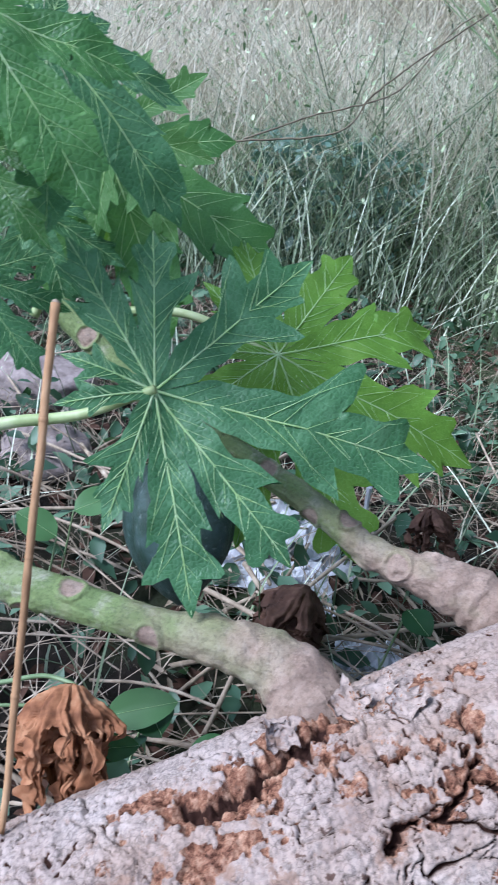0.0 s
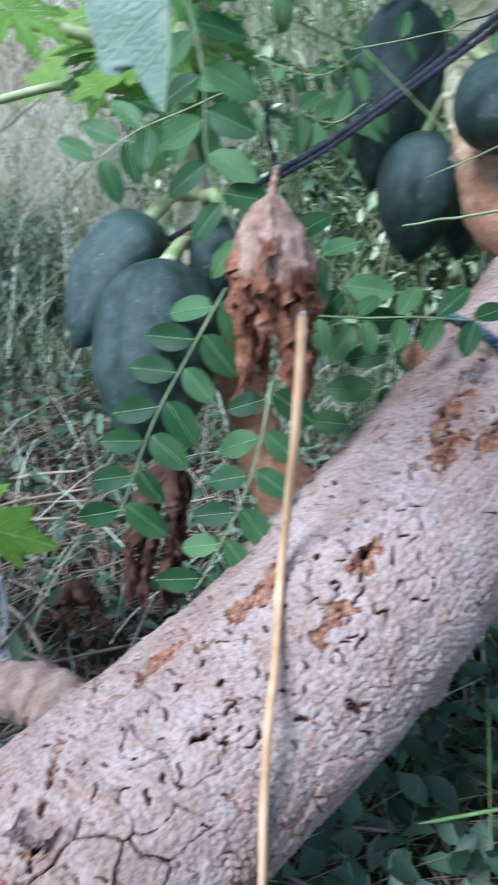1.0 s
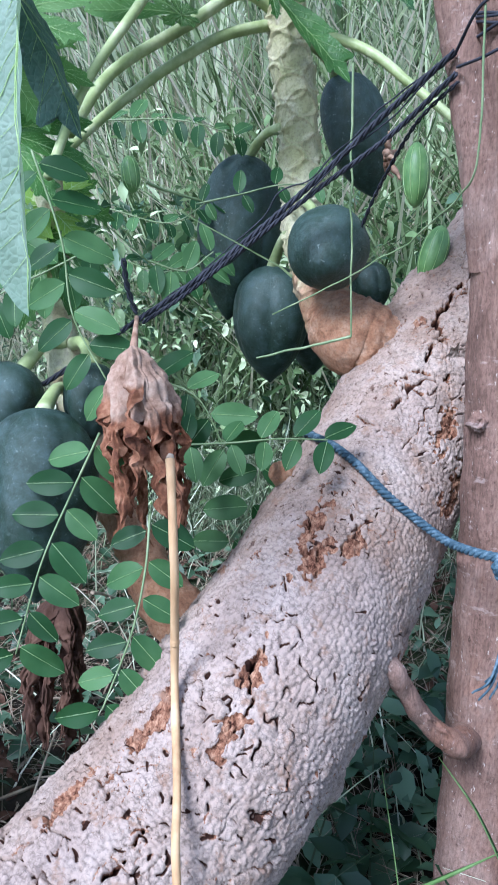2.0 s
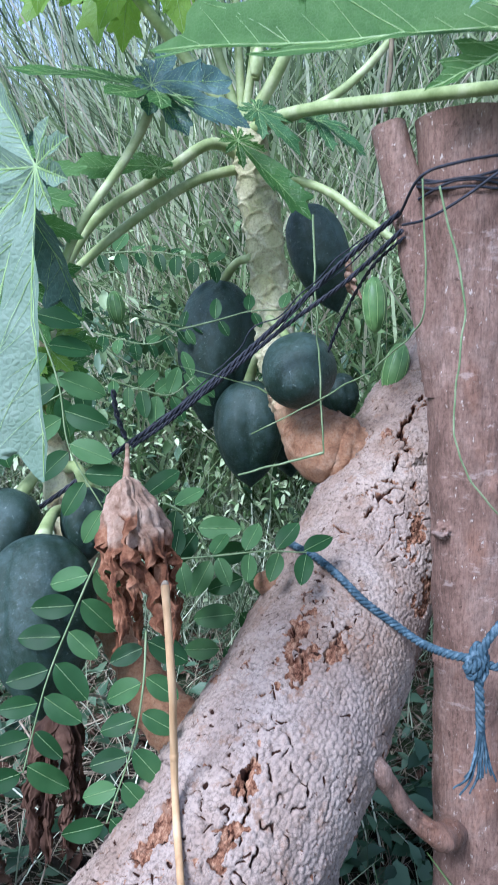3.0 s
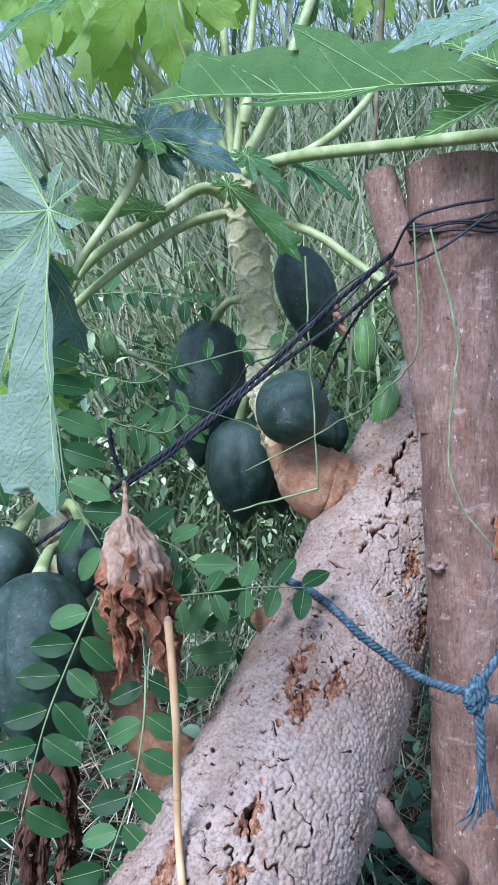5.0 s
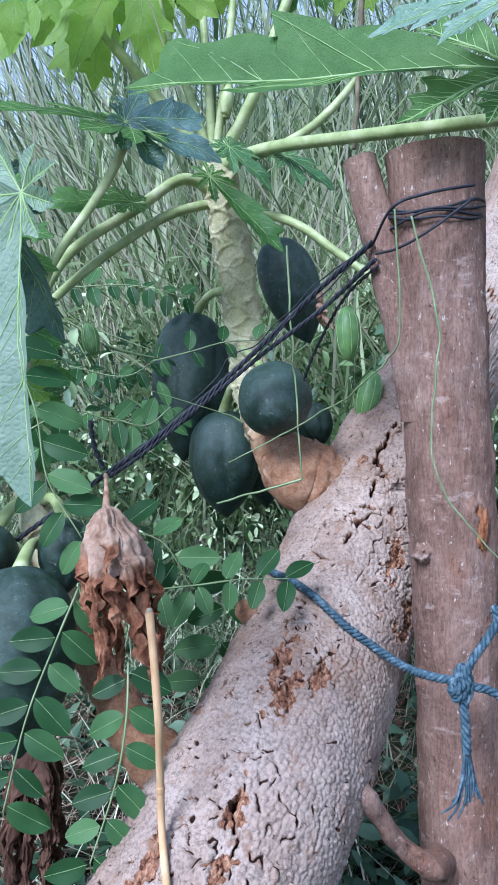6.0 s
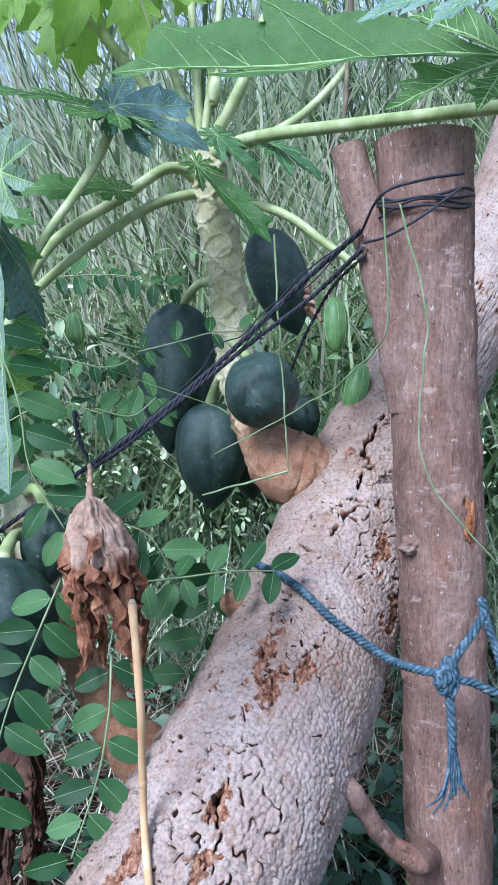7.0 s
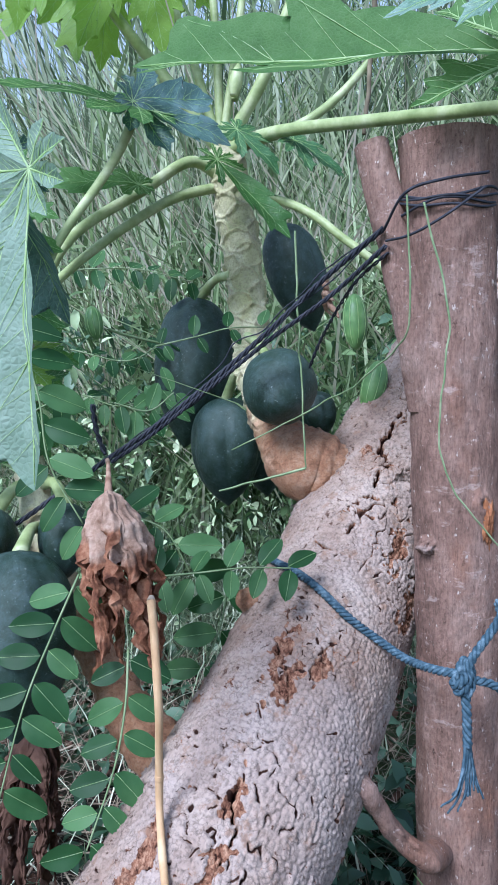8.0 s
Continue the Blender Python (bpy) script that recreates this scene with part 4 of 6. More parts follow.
# crown of the upright shoot
CROWN = (1.045, 1.11, 1.42)
HAND = [0, 40, -40, 80, -80, 118, -118, 154, -154]
papaya_leaf((1.012, 0.418, 1.397), (0.734, 0.870, 1.461), (-0.44, -0.65, 0.62), LEAF_UNDER, 11, 0.5, 0.02, 0.9, None, 0.007, 'large green leaf with pale veins spread over the stake', (HAND, [1.0, 0.34, 0.34, 0.24, 0.24, 0.2, 0.2, 0.2, 0.2]), 0.95)
papaya_leaf((0.931, 0.357, 1.446), (0.852, 0.523, 1.444), (-0.52, -0.58, 0.63), LEAF_SHEEN, 12, 0.14, 0.08, 1, None, 0.007, 'leaf with silvery sky sheen in its colour', (HAND, [1.0, 0.62, 0.62, 0.45, 0.45, 0.35, 0.35, 0.3, 0.3]), 1.3)
papaya_leaf((0.865, 1.288, 1.812), (0.686, 1.384, 1.622), (-0.65, -0.60, 0.46), LEAF_BACKLIT, 13, 0.1, 0.15, 1, None, 0.007, 'yellow green leaf coloured as if lit from behind', None, 1.15)
papaya_leaf((0.933, 1.299, 1.844), (0.925, 1.346, 1.605), (-0.43, -0.80, 0.41), LEAF_BACKLIT, 14, 0.1, 0.15, 1, None, 0.007, 'yellow green leaf coloured as if lit from behind', None, 1.15)
papaya_leaf((1.047, 1.280, 1.876), (1.047, 1.305, 1.694), (-0.35, -0.85, 0.40), LEAF_BACKLIT, 15, 0.1, 0.18, 1, None, 0.007, '', None, 1.2)
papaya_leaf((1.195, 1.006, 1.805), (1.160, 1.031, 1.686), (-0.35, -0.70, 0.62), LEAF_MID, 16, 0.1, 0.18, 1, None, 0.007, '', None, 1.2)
papaya_leaf((1.333, 1.010, 1.831), (1.293, 1.033, 1.730), (-0.40, -0.76, 0.51), LEAF_BACKLIT, 17, 0.1, 0.18, 1, None, 0.007, '', None, 1.2)
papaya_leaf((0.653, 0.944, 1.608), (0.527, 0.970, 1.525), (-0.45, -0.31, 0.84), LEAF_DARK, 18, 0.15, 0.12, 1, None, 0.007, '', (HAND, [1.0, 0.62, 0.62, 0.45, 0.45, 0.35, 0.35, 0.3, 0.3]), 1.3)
papaya_leaf((1.163, 1.253, 1.906), (1.202, 1.291, 1.780), (-0.52, -0.75, 0.41), LEAF_BACKLIT, 46, 0.1, 0.15, 1, None, 0.007, '', None, 1.2)
papaya_leaf((0.774, 1.458, 1.909), (0.691, 1.554, 1.760), (-0.52, -0.75, 0.41), LEAF_BACKLIT, 47, 0.1, 0.15, 1, None, 0.007, '', None, 1.2)
papaya_leaf((0.791, 0.978, 1.434), (0.555, 1.010, 1.448), (-0.27, -0.42, 0.87), LEAF_MID, 21, 0.1, 0.05, 0.8, None, 0.007, 'dark green leaf seen almost edge on', (HAND, [1.0, 0.62, 0.62, 0.45, 0.45, 0.35, 0.35, 0.3, 0.3]), 1.6)
papaya_leaf((0.784, 0.968, 1.440), (0.944, 0.910, 1.374), (-0.37, -0.71, 0.60), LEAF_BLUE_SHEEN, 22, 0.2, 0.06, 1.6, None, 0.007, 'dark crumpled leaf over the crown, bluish sheen in its colour', (HAND, [1.0, 0.80, 0.60, 0.5, 0.35, 0.3, 0.25, 0.2, 0.2]), 1.8)
papaya_leaf((0.838, 1.059, 1.337), (0.685, 1.088, 1.337), (-0.43, -0.63, 0.65), LEAF_UNDER, 23, 0.12, 0.06, 0.9, None, 0.007, '', (HAND, [1.0, 0.34, 0.34, 0.24, 0.24, 0.2, 0.2, 0.2, 0.2]), 2.3)
papaya_leaf((1.015, 1.017, 1.439), (1.069, 0.945, 1.359), (-0.24, -0.55, 0.80), LEAF_DARK, 19, 0.25, 0.12, 1, None, 0.007, '', (HAND, [1.0, 0.62, 0.62, 0.45, 0.45, 0.35, 0.35, 0.3, 0.3]), 1.3)
papaya_leaf((1.110, 0.974, 1.424), (1.184, 0.897, 1.358), (-0.29, -0.44, 0.85), LEAF_DARK, 20, 0.2, 0.12, 1, None, 0.007, '', (HAND, [1.0, 0.62, 0.62, 0.45, 0.45, 0.35, 0.35, 0.3, 0.3]), 1.3)
papaya_leaf((0.981, 1.030, 1.387), (1.077, 0.933, 1.259), (-0.26, -0.75, 0.61), LEAF_MID, 28, 0.35, 0.05, 0.9, None, 0.007, 'young drooping leaf before the stem', (HAND, [1.0, 0.34, 0.34, 0.24, 0.24, 0.2, 0.2, 0.2, 0.2]), 1.1)
leaf_stalk(CROWN, (0.986, 1.140, 1.509), (0.916, 1.228, 1.648), (0.829, 1.300, 1.797), thick=0.0125)
leaf_stalk(CROWN, (1.009, 1.146, 1.589), (1.001, 1.201, 1.708), (1.013, 1.258, 1.837), thick=0.0095)
leaf_stalk(CROWN, (1.051, 1.130, 1.623), (1.084, 1.195, 1.820), thick=0.0092)
leaf_stalk(CROWN, (1.071, 1.089, 1.625), (1.127, 1.131, 1.806), thick=0.0085)
leaf_stalk(CROWN, (1.084, 1.038, 1.532), (1.120, 1.025, 1.625), (1.192, 1.018, 1.789), thick=0.0125)
leaf_stalk(CROWN, (1.077, 0.996, 1.438), (1.113, 0.777, 1.416), (1.106, 0.479, 1.369), thick=0.0125)
leaf_stalk(CROWN, (1.138, 1.007, 1.459), (1.211, 0.962, 1.517), (1.279, 0.912, 1.611), thick=0.0095)
leaf_stalk((1.045, 1.10, 1.37), (0.974, 1.106, 1.396), (0.874, 1.109, 1.335), (0.747, 1.119, 1.253), (0.659, 1.078, 1.153), thick=0.0112)
leaf_stalk((1.045, 1.10, 1.36), (0.947, 1.114, 1.331), (0.859, 1.127, 1.280), (0.765, 1.137, 1.212), (0.664, 1.120, 1.131), thick=0.0100)
leaf_stalk((1.045, 1.10, 1.36), (1.118, 0.969, 1.308), (1.157, 0.890, 1.246), (1.199, 0.798, 1.170), thick=0.0092)
leaf_stalk((0.800, 0.984, 1.436), (0.779, 1.001, 1.378), (0.740, 0.999, 1.320), (0.654, 0.989, 1.209), (0.572, 0.921, 1.080), thick=0.0085)
papaya_leaf((0.706, 1.151, 1.747), (0.669, 1.177, 1.590), (-0.60, -0.69, 0.41), LEAF_BACKLIT, 48, 0.1, 0.15, 1, None, 0.007, '', None, 1.3)
papaya_leaf((0.887, 1.104, 1.784), (0.799, 1.214, 1.591), (-0.43, -0.80, 0.41), LEAF_BACKLIT, 49, 0.1, 0.15, 1, None, 0.007, '', None, 1.3)
# leaves of the second fruiting shoot
papaya_leaf((0.436, 0.765, 1.334), (0.500, 0.734, 1.288), (-0.26, -0.75, 0.61), LEAF_DARK, 24, 0.12, 0.1, 1, None, 0.007, '', (HAND, [1.0, 0.62, 0.62, 0.45, 0.45, 0.35, 0.35, 0.3, 0.3]), 1.4)
papaya_leaf((0.531, 0.950, 1.269), (0.649, 0.896, 1.307), (-0.42, -0.62, 0.66), LEAF_UNDER, 25, 0.12, 0.1, 1, None, 0.007, '', None, 1.3)
papaya_leaf((0.538, 1.006, 1.235), (0.656, 0.945, 1.205), (-0.45, -0.66, 0.61), LEAF_UNDER, 26, 0.12, 0.1, 1, None, 0.007, '', None, 1.3)
papaya_leaf((0.537, 0.995, 1.140), (0.658, 0.930, 1.095), (-0.39, -0.58, 0.71), LEAF_MID, 27, 0.12, 0.12, 1, None, 0.007, '', None, 1.3)
papaya_leaf((0.607, 1.047, 1.053), (0.423, 1.125, 1.042), (0.0, -0.5, 0.85), LEAF_BACKLIT, 30, 0.10, 0.16, 1.0, [(0.62, 1.06, 1.10)], 0.006)
papaya_leaf((0.548, 1.208, 1.085), (0.402, 1.217, 0.963), (0.0, -0.5, 0.85), LEAF_BACKLIT, 31, 0.10, 0.16, 1.0)
leaf_stalk((0.62, 1.06, 1.10), (0.587, 1.079, 0.995), (0.498, 1.099, 1.042), (0.385, 1.116, 1.055), thick=0.0105)
leaf_stalk((0.62, 1.06, 1.10), (0.592, 1.076, 1.016), (0.529, 1.088, 1.084), (0.483, 1.091, 1.136), thick=0.0095)
leaf_stalk((0.62, 1.06, 1.10), (0.617, 1.067, 1.038), (0.644, 1.046, 1.138), thick=0.009)
leaf_stalk((0.62, 1.06, 1.10), (0.565, 1.085, 0.993), (0.461, 1.109, 0.985), (0.352, 1.124, 0.953), thick=0.0075)
papaya_leaf((0.387, 1.065, 1.061), (0.461, 1.026, 1.032), (-0.18, -0.57, 0.80), LEAF_SUNLIT, 61, 0.14, 0.14, 1.0, None, 0.007, '', None, 1.2)
papaya_leaf((0.599, 1.022, 1.008), (0.535, 0.988, 0.890), (-0.13, -0.74, 0.66), LEAF_MID, 62, 0.14, 0.14, 1.0, None, 0.007, '', None, 1)
papaya_leaf((0.650, 1.107, 1.064), (0.709, 1.090, 0.974), (-0.31, -0.61, 0.73), LEAF_MID, 63, 0.14, 0.14, 1.0, None, 0.007, '', None, 1)
papaya_leaf((0.508, 1.078, 1.022), (0.436, 1.093, 0.970), (-0.28, -0.53, 0.80), LEAF_UNDER, 64, 0.14, 0.14, 1.0, None, 0.007, '', None, 1)
# leaf that hangs in front of the tree, and a narrow one behind it
papaya_leaf((0.411, 0.458, 1.202), (0.378, 0.421, 0.950), (-0.96, -0.27, 0.10), LEAF_PALE, 29, 0.6, 0.04, 0.9, None, 0.007, 'pale leaf hanging in front of the tree', ([0, 30, -30, 66, -62, 105, -100, 150, -140], [1.0, 0.2, 0.8, 0.18, 0.6, 0.18, 0.5, 0.15, 0.4]), 1.7)
papaya_leaf((0.417, 0.537, 1.231), (0.473, 0.529, 1.077), (-0.88, -0.29, 0.38), LEAF_BLUE_SHEEN, 32, 0.5, 0.08, 1, None, 0.007, 'narrow leaf hanging folded, bluish sheen in its colour', (HAND, [1.0, 0.34, 0.34, 0.24, 0.24, 0.2, 0.2, 0.2, 0.2]), 1.2)
# pale flower buds and young tuft in the crown
for bud, (a, b, w) in enumerate((((1.040, 1.060, 1.511), (1.052, 1.060, 1.570), 0.024), ((1.061, 1.086, 1.513), (1.074, 1.089, 1.592), 0.022))):
    a, b = np.array(a), np.array(b)
    part("flower_bud", tube([a, a * 0.65 + b * 0.35, a * 0.3 + b * 0.7, b], [w * 0.28, w * 0.5, w * 0.42, w * 0.1], 18, 14), PETIOLE, tree, "pale yellow green bud")
part("stub", tube([(0.822, 0.712, 0.690), (0.801, 0.704, 0.706), (0.786, 0.703, 0.713)], [0.018, 0.019, 0.013], 16, 18), STEM_PALE, tree, "orange corky stub", age=np.ones(16 * 18))


def bark_flap(place, lift, along, length, width, curl, seed):
    """A torn strip of bark that curls away from the trunk."""
    o, z, x = Vector(place), Vector(lift).normalized(), Vector(along)
    x = (x - z * x.dot(z)).normalized()
    y = z.cross(x)
    rows, cols = 16, 14
    t, u = np.linspace(0, 1, rows), np.linspace(-1, 1, cols)
    T, U = np.repeat(t, cols), np.tile(u, rows)
    q = np.column_stack([T * 3, U * 2, np.full(T.shape, seed)])
    edge = 1 - 0.45 * np.clip(vnoise(q, 2.2, seed, 2), -0.4, 1) * T
    ang = curl * T
    fx = length * T * edge * np.cos(ang * 0.7) + 0.003 * vnoise(q, 3, seed + 4)
    fz = length * T * np.sin(ang * 0.7) + 0.004 * vnoise(q, 2.4, seed + 2, 2) + 0.006 * U * U * width / 0.03
    fy = width / 2 * U * (1 - 0.35 * T * (0.5 + vnoise(q, 1.7, seed + 3)))
    top = np.column_stack([fx, fy, fz])
    low = top - np.array([0, 0, 0.0022]) + np.column_stack([0 * T, 0 * T, -0.0012 * vnoise(q, 6, seed + 5)])
    M = np.array(Matrix((x, y, z)).transposed())
    n = rows * cols
    rim = [r * cols for r in range(rows)] + [(rows - 1) * cols + c for c in range(1, cols)] + [r * cols + cols - 1 for r in range(rows - 2, -1, -1)] + list(range(cols - 2, 0, -1))
    faces = grid_faces(rows, cols) + [f[::-1] for f in grid_faces(rows, cols, False, n)]
    faces += [[rim[k], n + rim[k], n + rim[(k + 1) % len(rim)], rim[(k + 1) % len(rim)]] for k in range(len(rim))]
    v = np.vstack([top, low]) @ M.T + np.array(o)
    wear = np.r_[np.clip(vnoise(q, 4, seed + 6, 2) * 2 - 0.5, 0, 1), np.ones(n)]
    part("bark_flap", (v, faces), BARK, tree, "loose curl of torn bark", wear=wear, split_shade=0 * wear)


bark_flap((0.121, 0.444, 0.359), (0.0, -0.3, 0.95), (-0.25, 0.9, 0.3), 0.022, 0.028, 0.5, 3)
bark_flap((0.169, 0.468, 0.377), (0.0, 0.0, 1.0), (0.5, 0.8, 0.3), 0.026, 0.030, 0.9, 5)
bark_flap((0.189, 0.473, 0.386), (0.1, 0.1, 1.0), (0.8, 0.5, 0.3), 0.030, 0.030, 0.8, 6)
bark_flap((0.207, 0.458, 0.397), (0.0, -0.2, 1.0), (0.7, 0.6, 0.3), 0.026, 0.026, 0.7, 8)
bark_flap((0.304, 0.432, 0.429), (-0.1, -0.5, 0.8), (-0.5, -0.7, 0.2), 0.024, 0.034, 0.7, 9)
bark_flap((1.058, 0.662, 0.843), (-0.5, -0.8, 0.3), (0.5, 0.2, 0.5), 0.024, 0.030, 0.7, 10)


# ---------------------------------------------------------------- leguminous sprigs with paired leaflets
def leaflet_mesh(length, width, seed):
    rows, cols = 11, 7
    t = np.linspace(0, 1, rows)
    half = width / 2 * np.sin(np.pi * t ** 0.9) ** 0.62
    u = np.linspace(-1, 1, cols)
    x = np.repeat(t * length, cols)
    y = (half[:, None] * u[None]).ravel()
    z = 0.22 * np.abs(y) - 0.10 * length * np.repeat(t ** 2, cols) + 0.04 * width * np.sin(np.repeat(t, cols) * 7 + seed) * np.tile(u, rows)
    rib = tube(np.column_stack([t * length, 0 * t, -0.10 * length * t ** 2 + 0.0004]), np.linspace(0.00028, 0.00014, rows), rows, 4, False)
    return (np.column_stack([x, y, z]), grid_faces(rows, cols)), rib


def sprig(path, pairs, length, width, seed, label, face=(-0.5, -0.75, 0.45), thick=0.0016, group=""):
    ob = thing("leafy_sprig", path[0], label, "plant", group)
    stem = part("stem", tube(path, np.linspace(thick, thick * 0.6, len(path)), 40, 8), VINE, ob, "thin pale green stem")
    c = spline(path, 60)
    tan = np.gradient(c, axis=0)
    tan /= np.linalg.norm(tan, axis=1)[:, None]
    rnd = random.Random(seed)
    f = Vector(face).normalized()
    for k in range(pairs):
        i = int((0.06 + 0.92 * k / max(1, pairs - 1)) * 59)
        t = Vector(tan[i])
        for sign in (1, -1):
            n = (f + Vector((rnd.uniform(-0.3, 0.3), rnd.uniform(-0.3, 0.3), rnd.uniform(-0.3, 0.3)))).normalized()
            side = t.cross(n).normalized() * sign
            x = (side * 0.92 + t * rnd.uniform(0.15, 0.45) + Vector((0, 0, -0.18))).normalized()
            z = (n - x * n.dot(x)).normalized()
            y = z.cross(x)
            k2 = rnd.uniform(0.85, 1.12)
            (lv, lf), (rv, rf) = leaflet_mesh(length * k2, width * k2, seed + k)
            M = np.array(Matrix((x, y, z)).transposed())
            o = c[min(59, i + (2 if sign > 0 else 0))] + np.array(x) * 0.003
            leaf = part("leaflet", (lv @ M.T + o, lf), LEAFLET, ob)
            part("rib", (rv @ M.T + o, rf), VEIN, leaf)
    return ob


sprig([(0.541, 0.690, 0.799), (0.505, 0.693, 0.730), (0.466, 0.686, 0.660), (0.429, 0.674, 0.567)], 7, 0.052, 0.030, 5, "sprig of paired oval green leaflets before the fruit")
sprig([(0.581, 0.649, 0.710), (0.564, 0.628, 0.652), (0.539, 0.612, 0.590), (0.499, 0.604, 0.513)], 6, 0.052, 0.030, 6, "sprig of paired oval green leaflets against the trunk")
sprig([(0.684, 0.791, 0.741), (0.745, 0.750, 0.746), (0.781, 0.689, 0.761), (0.796, 0.608, 0.777)], 5, 0.050, 0.027, 7, "creeping sprig with drooping oval leaflets by the rope", (-0.4, -0.6, 0.7))
sprig([(0.860, 1.058, 1.060), (0.920, 1.019, 1.076), (0.972, 0.985, 1.091), (1.022, 0.950, 1.092)], 4, 0.036, 0.02, 8, "small sprig of round leaflets before a papaya")
sprig([(0.808, 1.308, 1.209), (0.916, 1.229, 1.210), (1.003, 1.161, 1.184)], 7, 0.05, 0.026, 9, "thin sprig of leaflets behind the leaf stalks", (-0.3, -0.6, 0.8))
sprig([(0.803, 1.286, 1.055), (0.891, 1.218, 1.032), (0.957, 1.176, 1.075)], 7, 0.045, 0.022, 10, "thin sprig of narrow leaflets before the grass", (-0.2, -0.4, 0.9))
sprig([(0.813, 1.263, 0.967), (0.874, 1.215, 0.944), (0.939, 1.173, 0.976)], 6, 0.045, 0.022, 11, "thin sprig of narrow leaflets before the grass", (-0.2, -0.4, 0.9))
sprig([(0.536, 0.865, 1.106), (0.556, 0.832, 1.003), (0.560, 0.815, 0.915), (0.589, 0.780, 0.834)], 7, 0.06, 0.032, 12, "drooping sprig of oval leaflets on the second shoot")
sprig([(0.633, 0.924, 0.994), (0.574, 0.937, 0.964), (0.514, 0.950, 0.935), (0.467, 0.956, 0.900)], 6, 0.055, 0.029, 13, "sprig of oval leaflets above the fruit", (-0.2, -0.8, 0.5))
sprig([(0.727, 0.956, 0.974), (0.773, 0.929, 0.961), (0.816, 0.922, 0.988)], 5, 0.05, 0.026, 14, "sprig of oval leaflets by the twine", (-0.2, -0.8, 0.5))
sprig([(0.681, 0.866, 0.822), (0.735, 0.825, 0.795), (0.763, 0.795, 0.726)], 4, 0.06, 0.032, 15, "sprig of oval leaflets behind the withered leaf")
sprig([(0.809, 0.772, 0.704), (0.780, 0.749, 0.657), (0.739, 0.734, 0.613)], 3, 0.06, 0.034, 16, "sprig of oval leaflets beside the trunk")


def broad_weed(base, tip, width, seed):
    """A low weed with one broad folded leaf and its stalk."""
    x = Vector(tip) - Vector(base)
    length = x.length
    x.normalize()
    z = (Vector((-0.1, -0.5, 0.85)) - x * x.dot(Vector((-0.1, -0.5, 0.85)))).normalized()
    M = np.array(Matrix((x, z.cross(x), z)).transposed())
    (lv, lf), (rv, rf) = leaflet_mesh(length, width, seed)
    ob = thing("broad_weed", tuple(base), "broad dark green weed leaf in the litter", "plant", "broad weeds in the litter")
    leaf = part("leaf", (lv @ M.T + np.array(base), lf), LEAFLET, ob)
    part("rib", (rv @ M.T + np.array(base), rf), VEIN, leaf)
    part("stem", tube([(base[0] - 0.02, base[1] + 0.02, 0.0), (base[0] - 0.008, base[1] + 0.006, base[2] * 0.6), base], [0.002, 0.0018, 0.0015], 16, 6), VINE, ob)


broad_weed((-0.035, 0.633, 0.167), (0.040, 0.637, 0.197), 0.045, 0)
broad_weed((0.009, 0.658, 0.162), (0.027, 0.611, 0.173), 0.05, 1)
broad_weed((-0.050, 0.578, 0.175), (0.005, 0.575, 0.195), 0.03, 2)
broad_weed((0.055, 0.531, 0.238), (0.097, 0.540, 0.250), 0.03, 3)
broad_weed((0.331, 0.801, 0.226), (0.349, 0.754, 0.228), 0.04, 4)
broad_weed((-0.147, 1.046, 0.154), (-0.077, 1.074, 0.184), 0.05, 5)
broad_weed((-0.160, 0.979, 0.150), (-0.222, 0.988, 0.182), 0.05, 6)


# ---------------------------------------------------------------- withered leaves
def mat_withered():
    """Tan where the dead leaf is spread under its stalk, rusty in its shrivelled lobes (attribute low, 1 at the tips)."""
    mat, n, l, b = material("withered_leaf_tan_to_rust", (0.3, 0.2, 0.13), 0.82, 0.2)
    fine = tex_noise(n, l, 55, 7, 0.7)
    tan = ramp(n, l, fine, [(0.30, (0.155, 0.088, 0.056)), (0.5, (0.315, 0.212, 0.152)), (0.70, (0.47, 0.36, 0.28))])
    rust = ramp(n, l, fine, [(0.30, (0.050, 0.018, 0.010)), (0.5, (0.185, 0.078, 0.040)), (0.72, (0.36, 0.20, 0.118))])
    mixed = n.new("ShaderNodeMath")
    mixed.operation = "MULTIPLY_ADD"
    l.new(tex_noise(n, l, 22, 5, 0.65), mixed.inputs[0])
    mixed.inputs[1].default_value = 0.9
    l.new(attribute(n, "low"), mixed.inputs[2])
    col = mix(n, l, ramp(n, l, mixed.outputs[0], [(0.75, grey(0.0)), (1.05, grey(1.0))]), tan, rust)
    l.new(col, b.inputs["Base Color"])
    bump(n, l, b, tex_noise(n, l, 130, 6, 0.75), 0.8, 0.003)
    t, ms = n.new("ShaderNodeBsdfTranslucent"), n.new("ShaderNodeMixShader")
    l.new(col, t.inputs["Color"])
    ms.inputs[0].default_value = 0.12
    l.new(b.outputs[0], ms.inputs[1])
    l.new(t.outputs[0], ms.inputs[2])
    l.new(ms.outputs[0], n["Material Output"].inputs["Surface"])
    return mat


WITHERED = mat_withered()


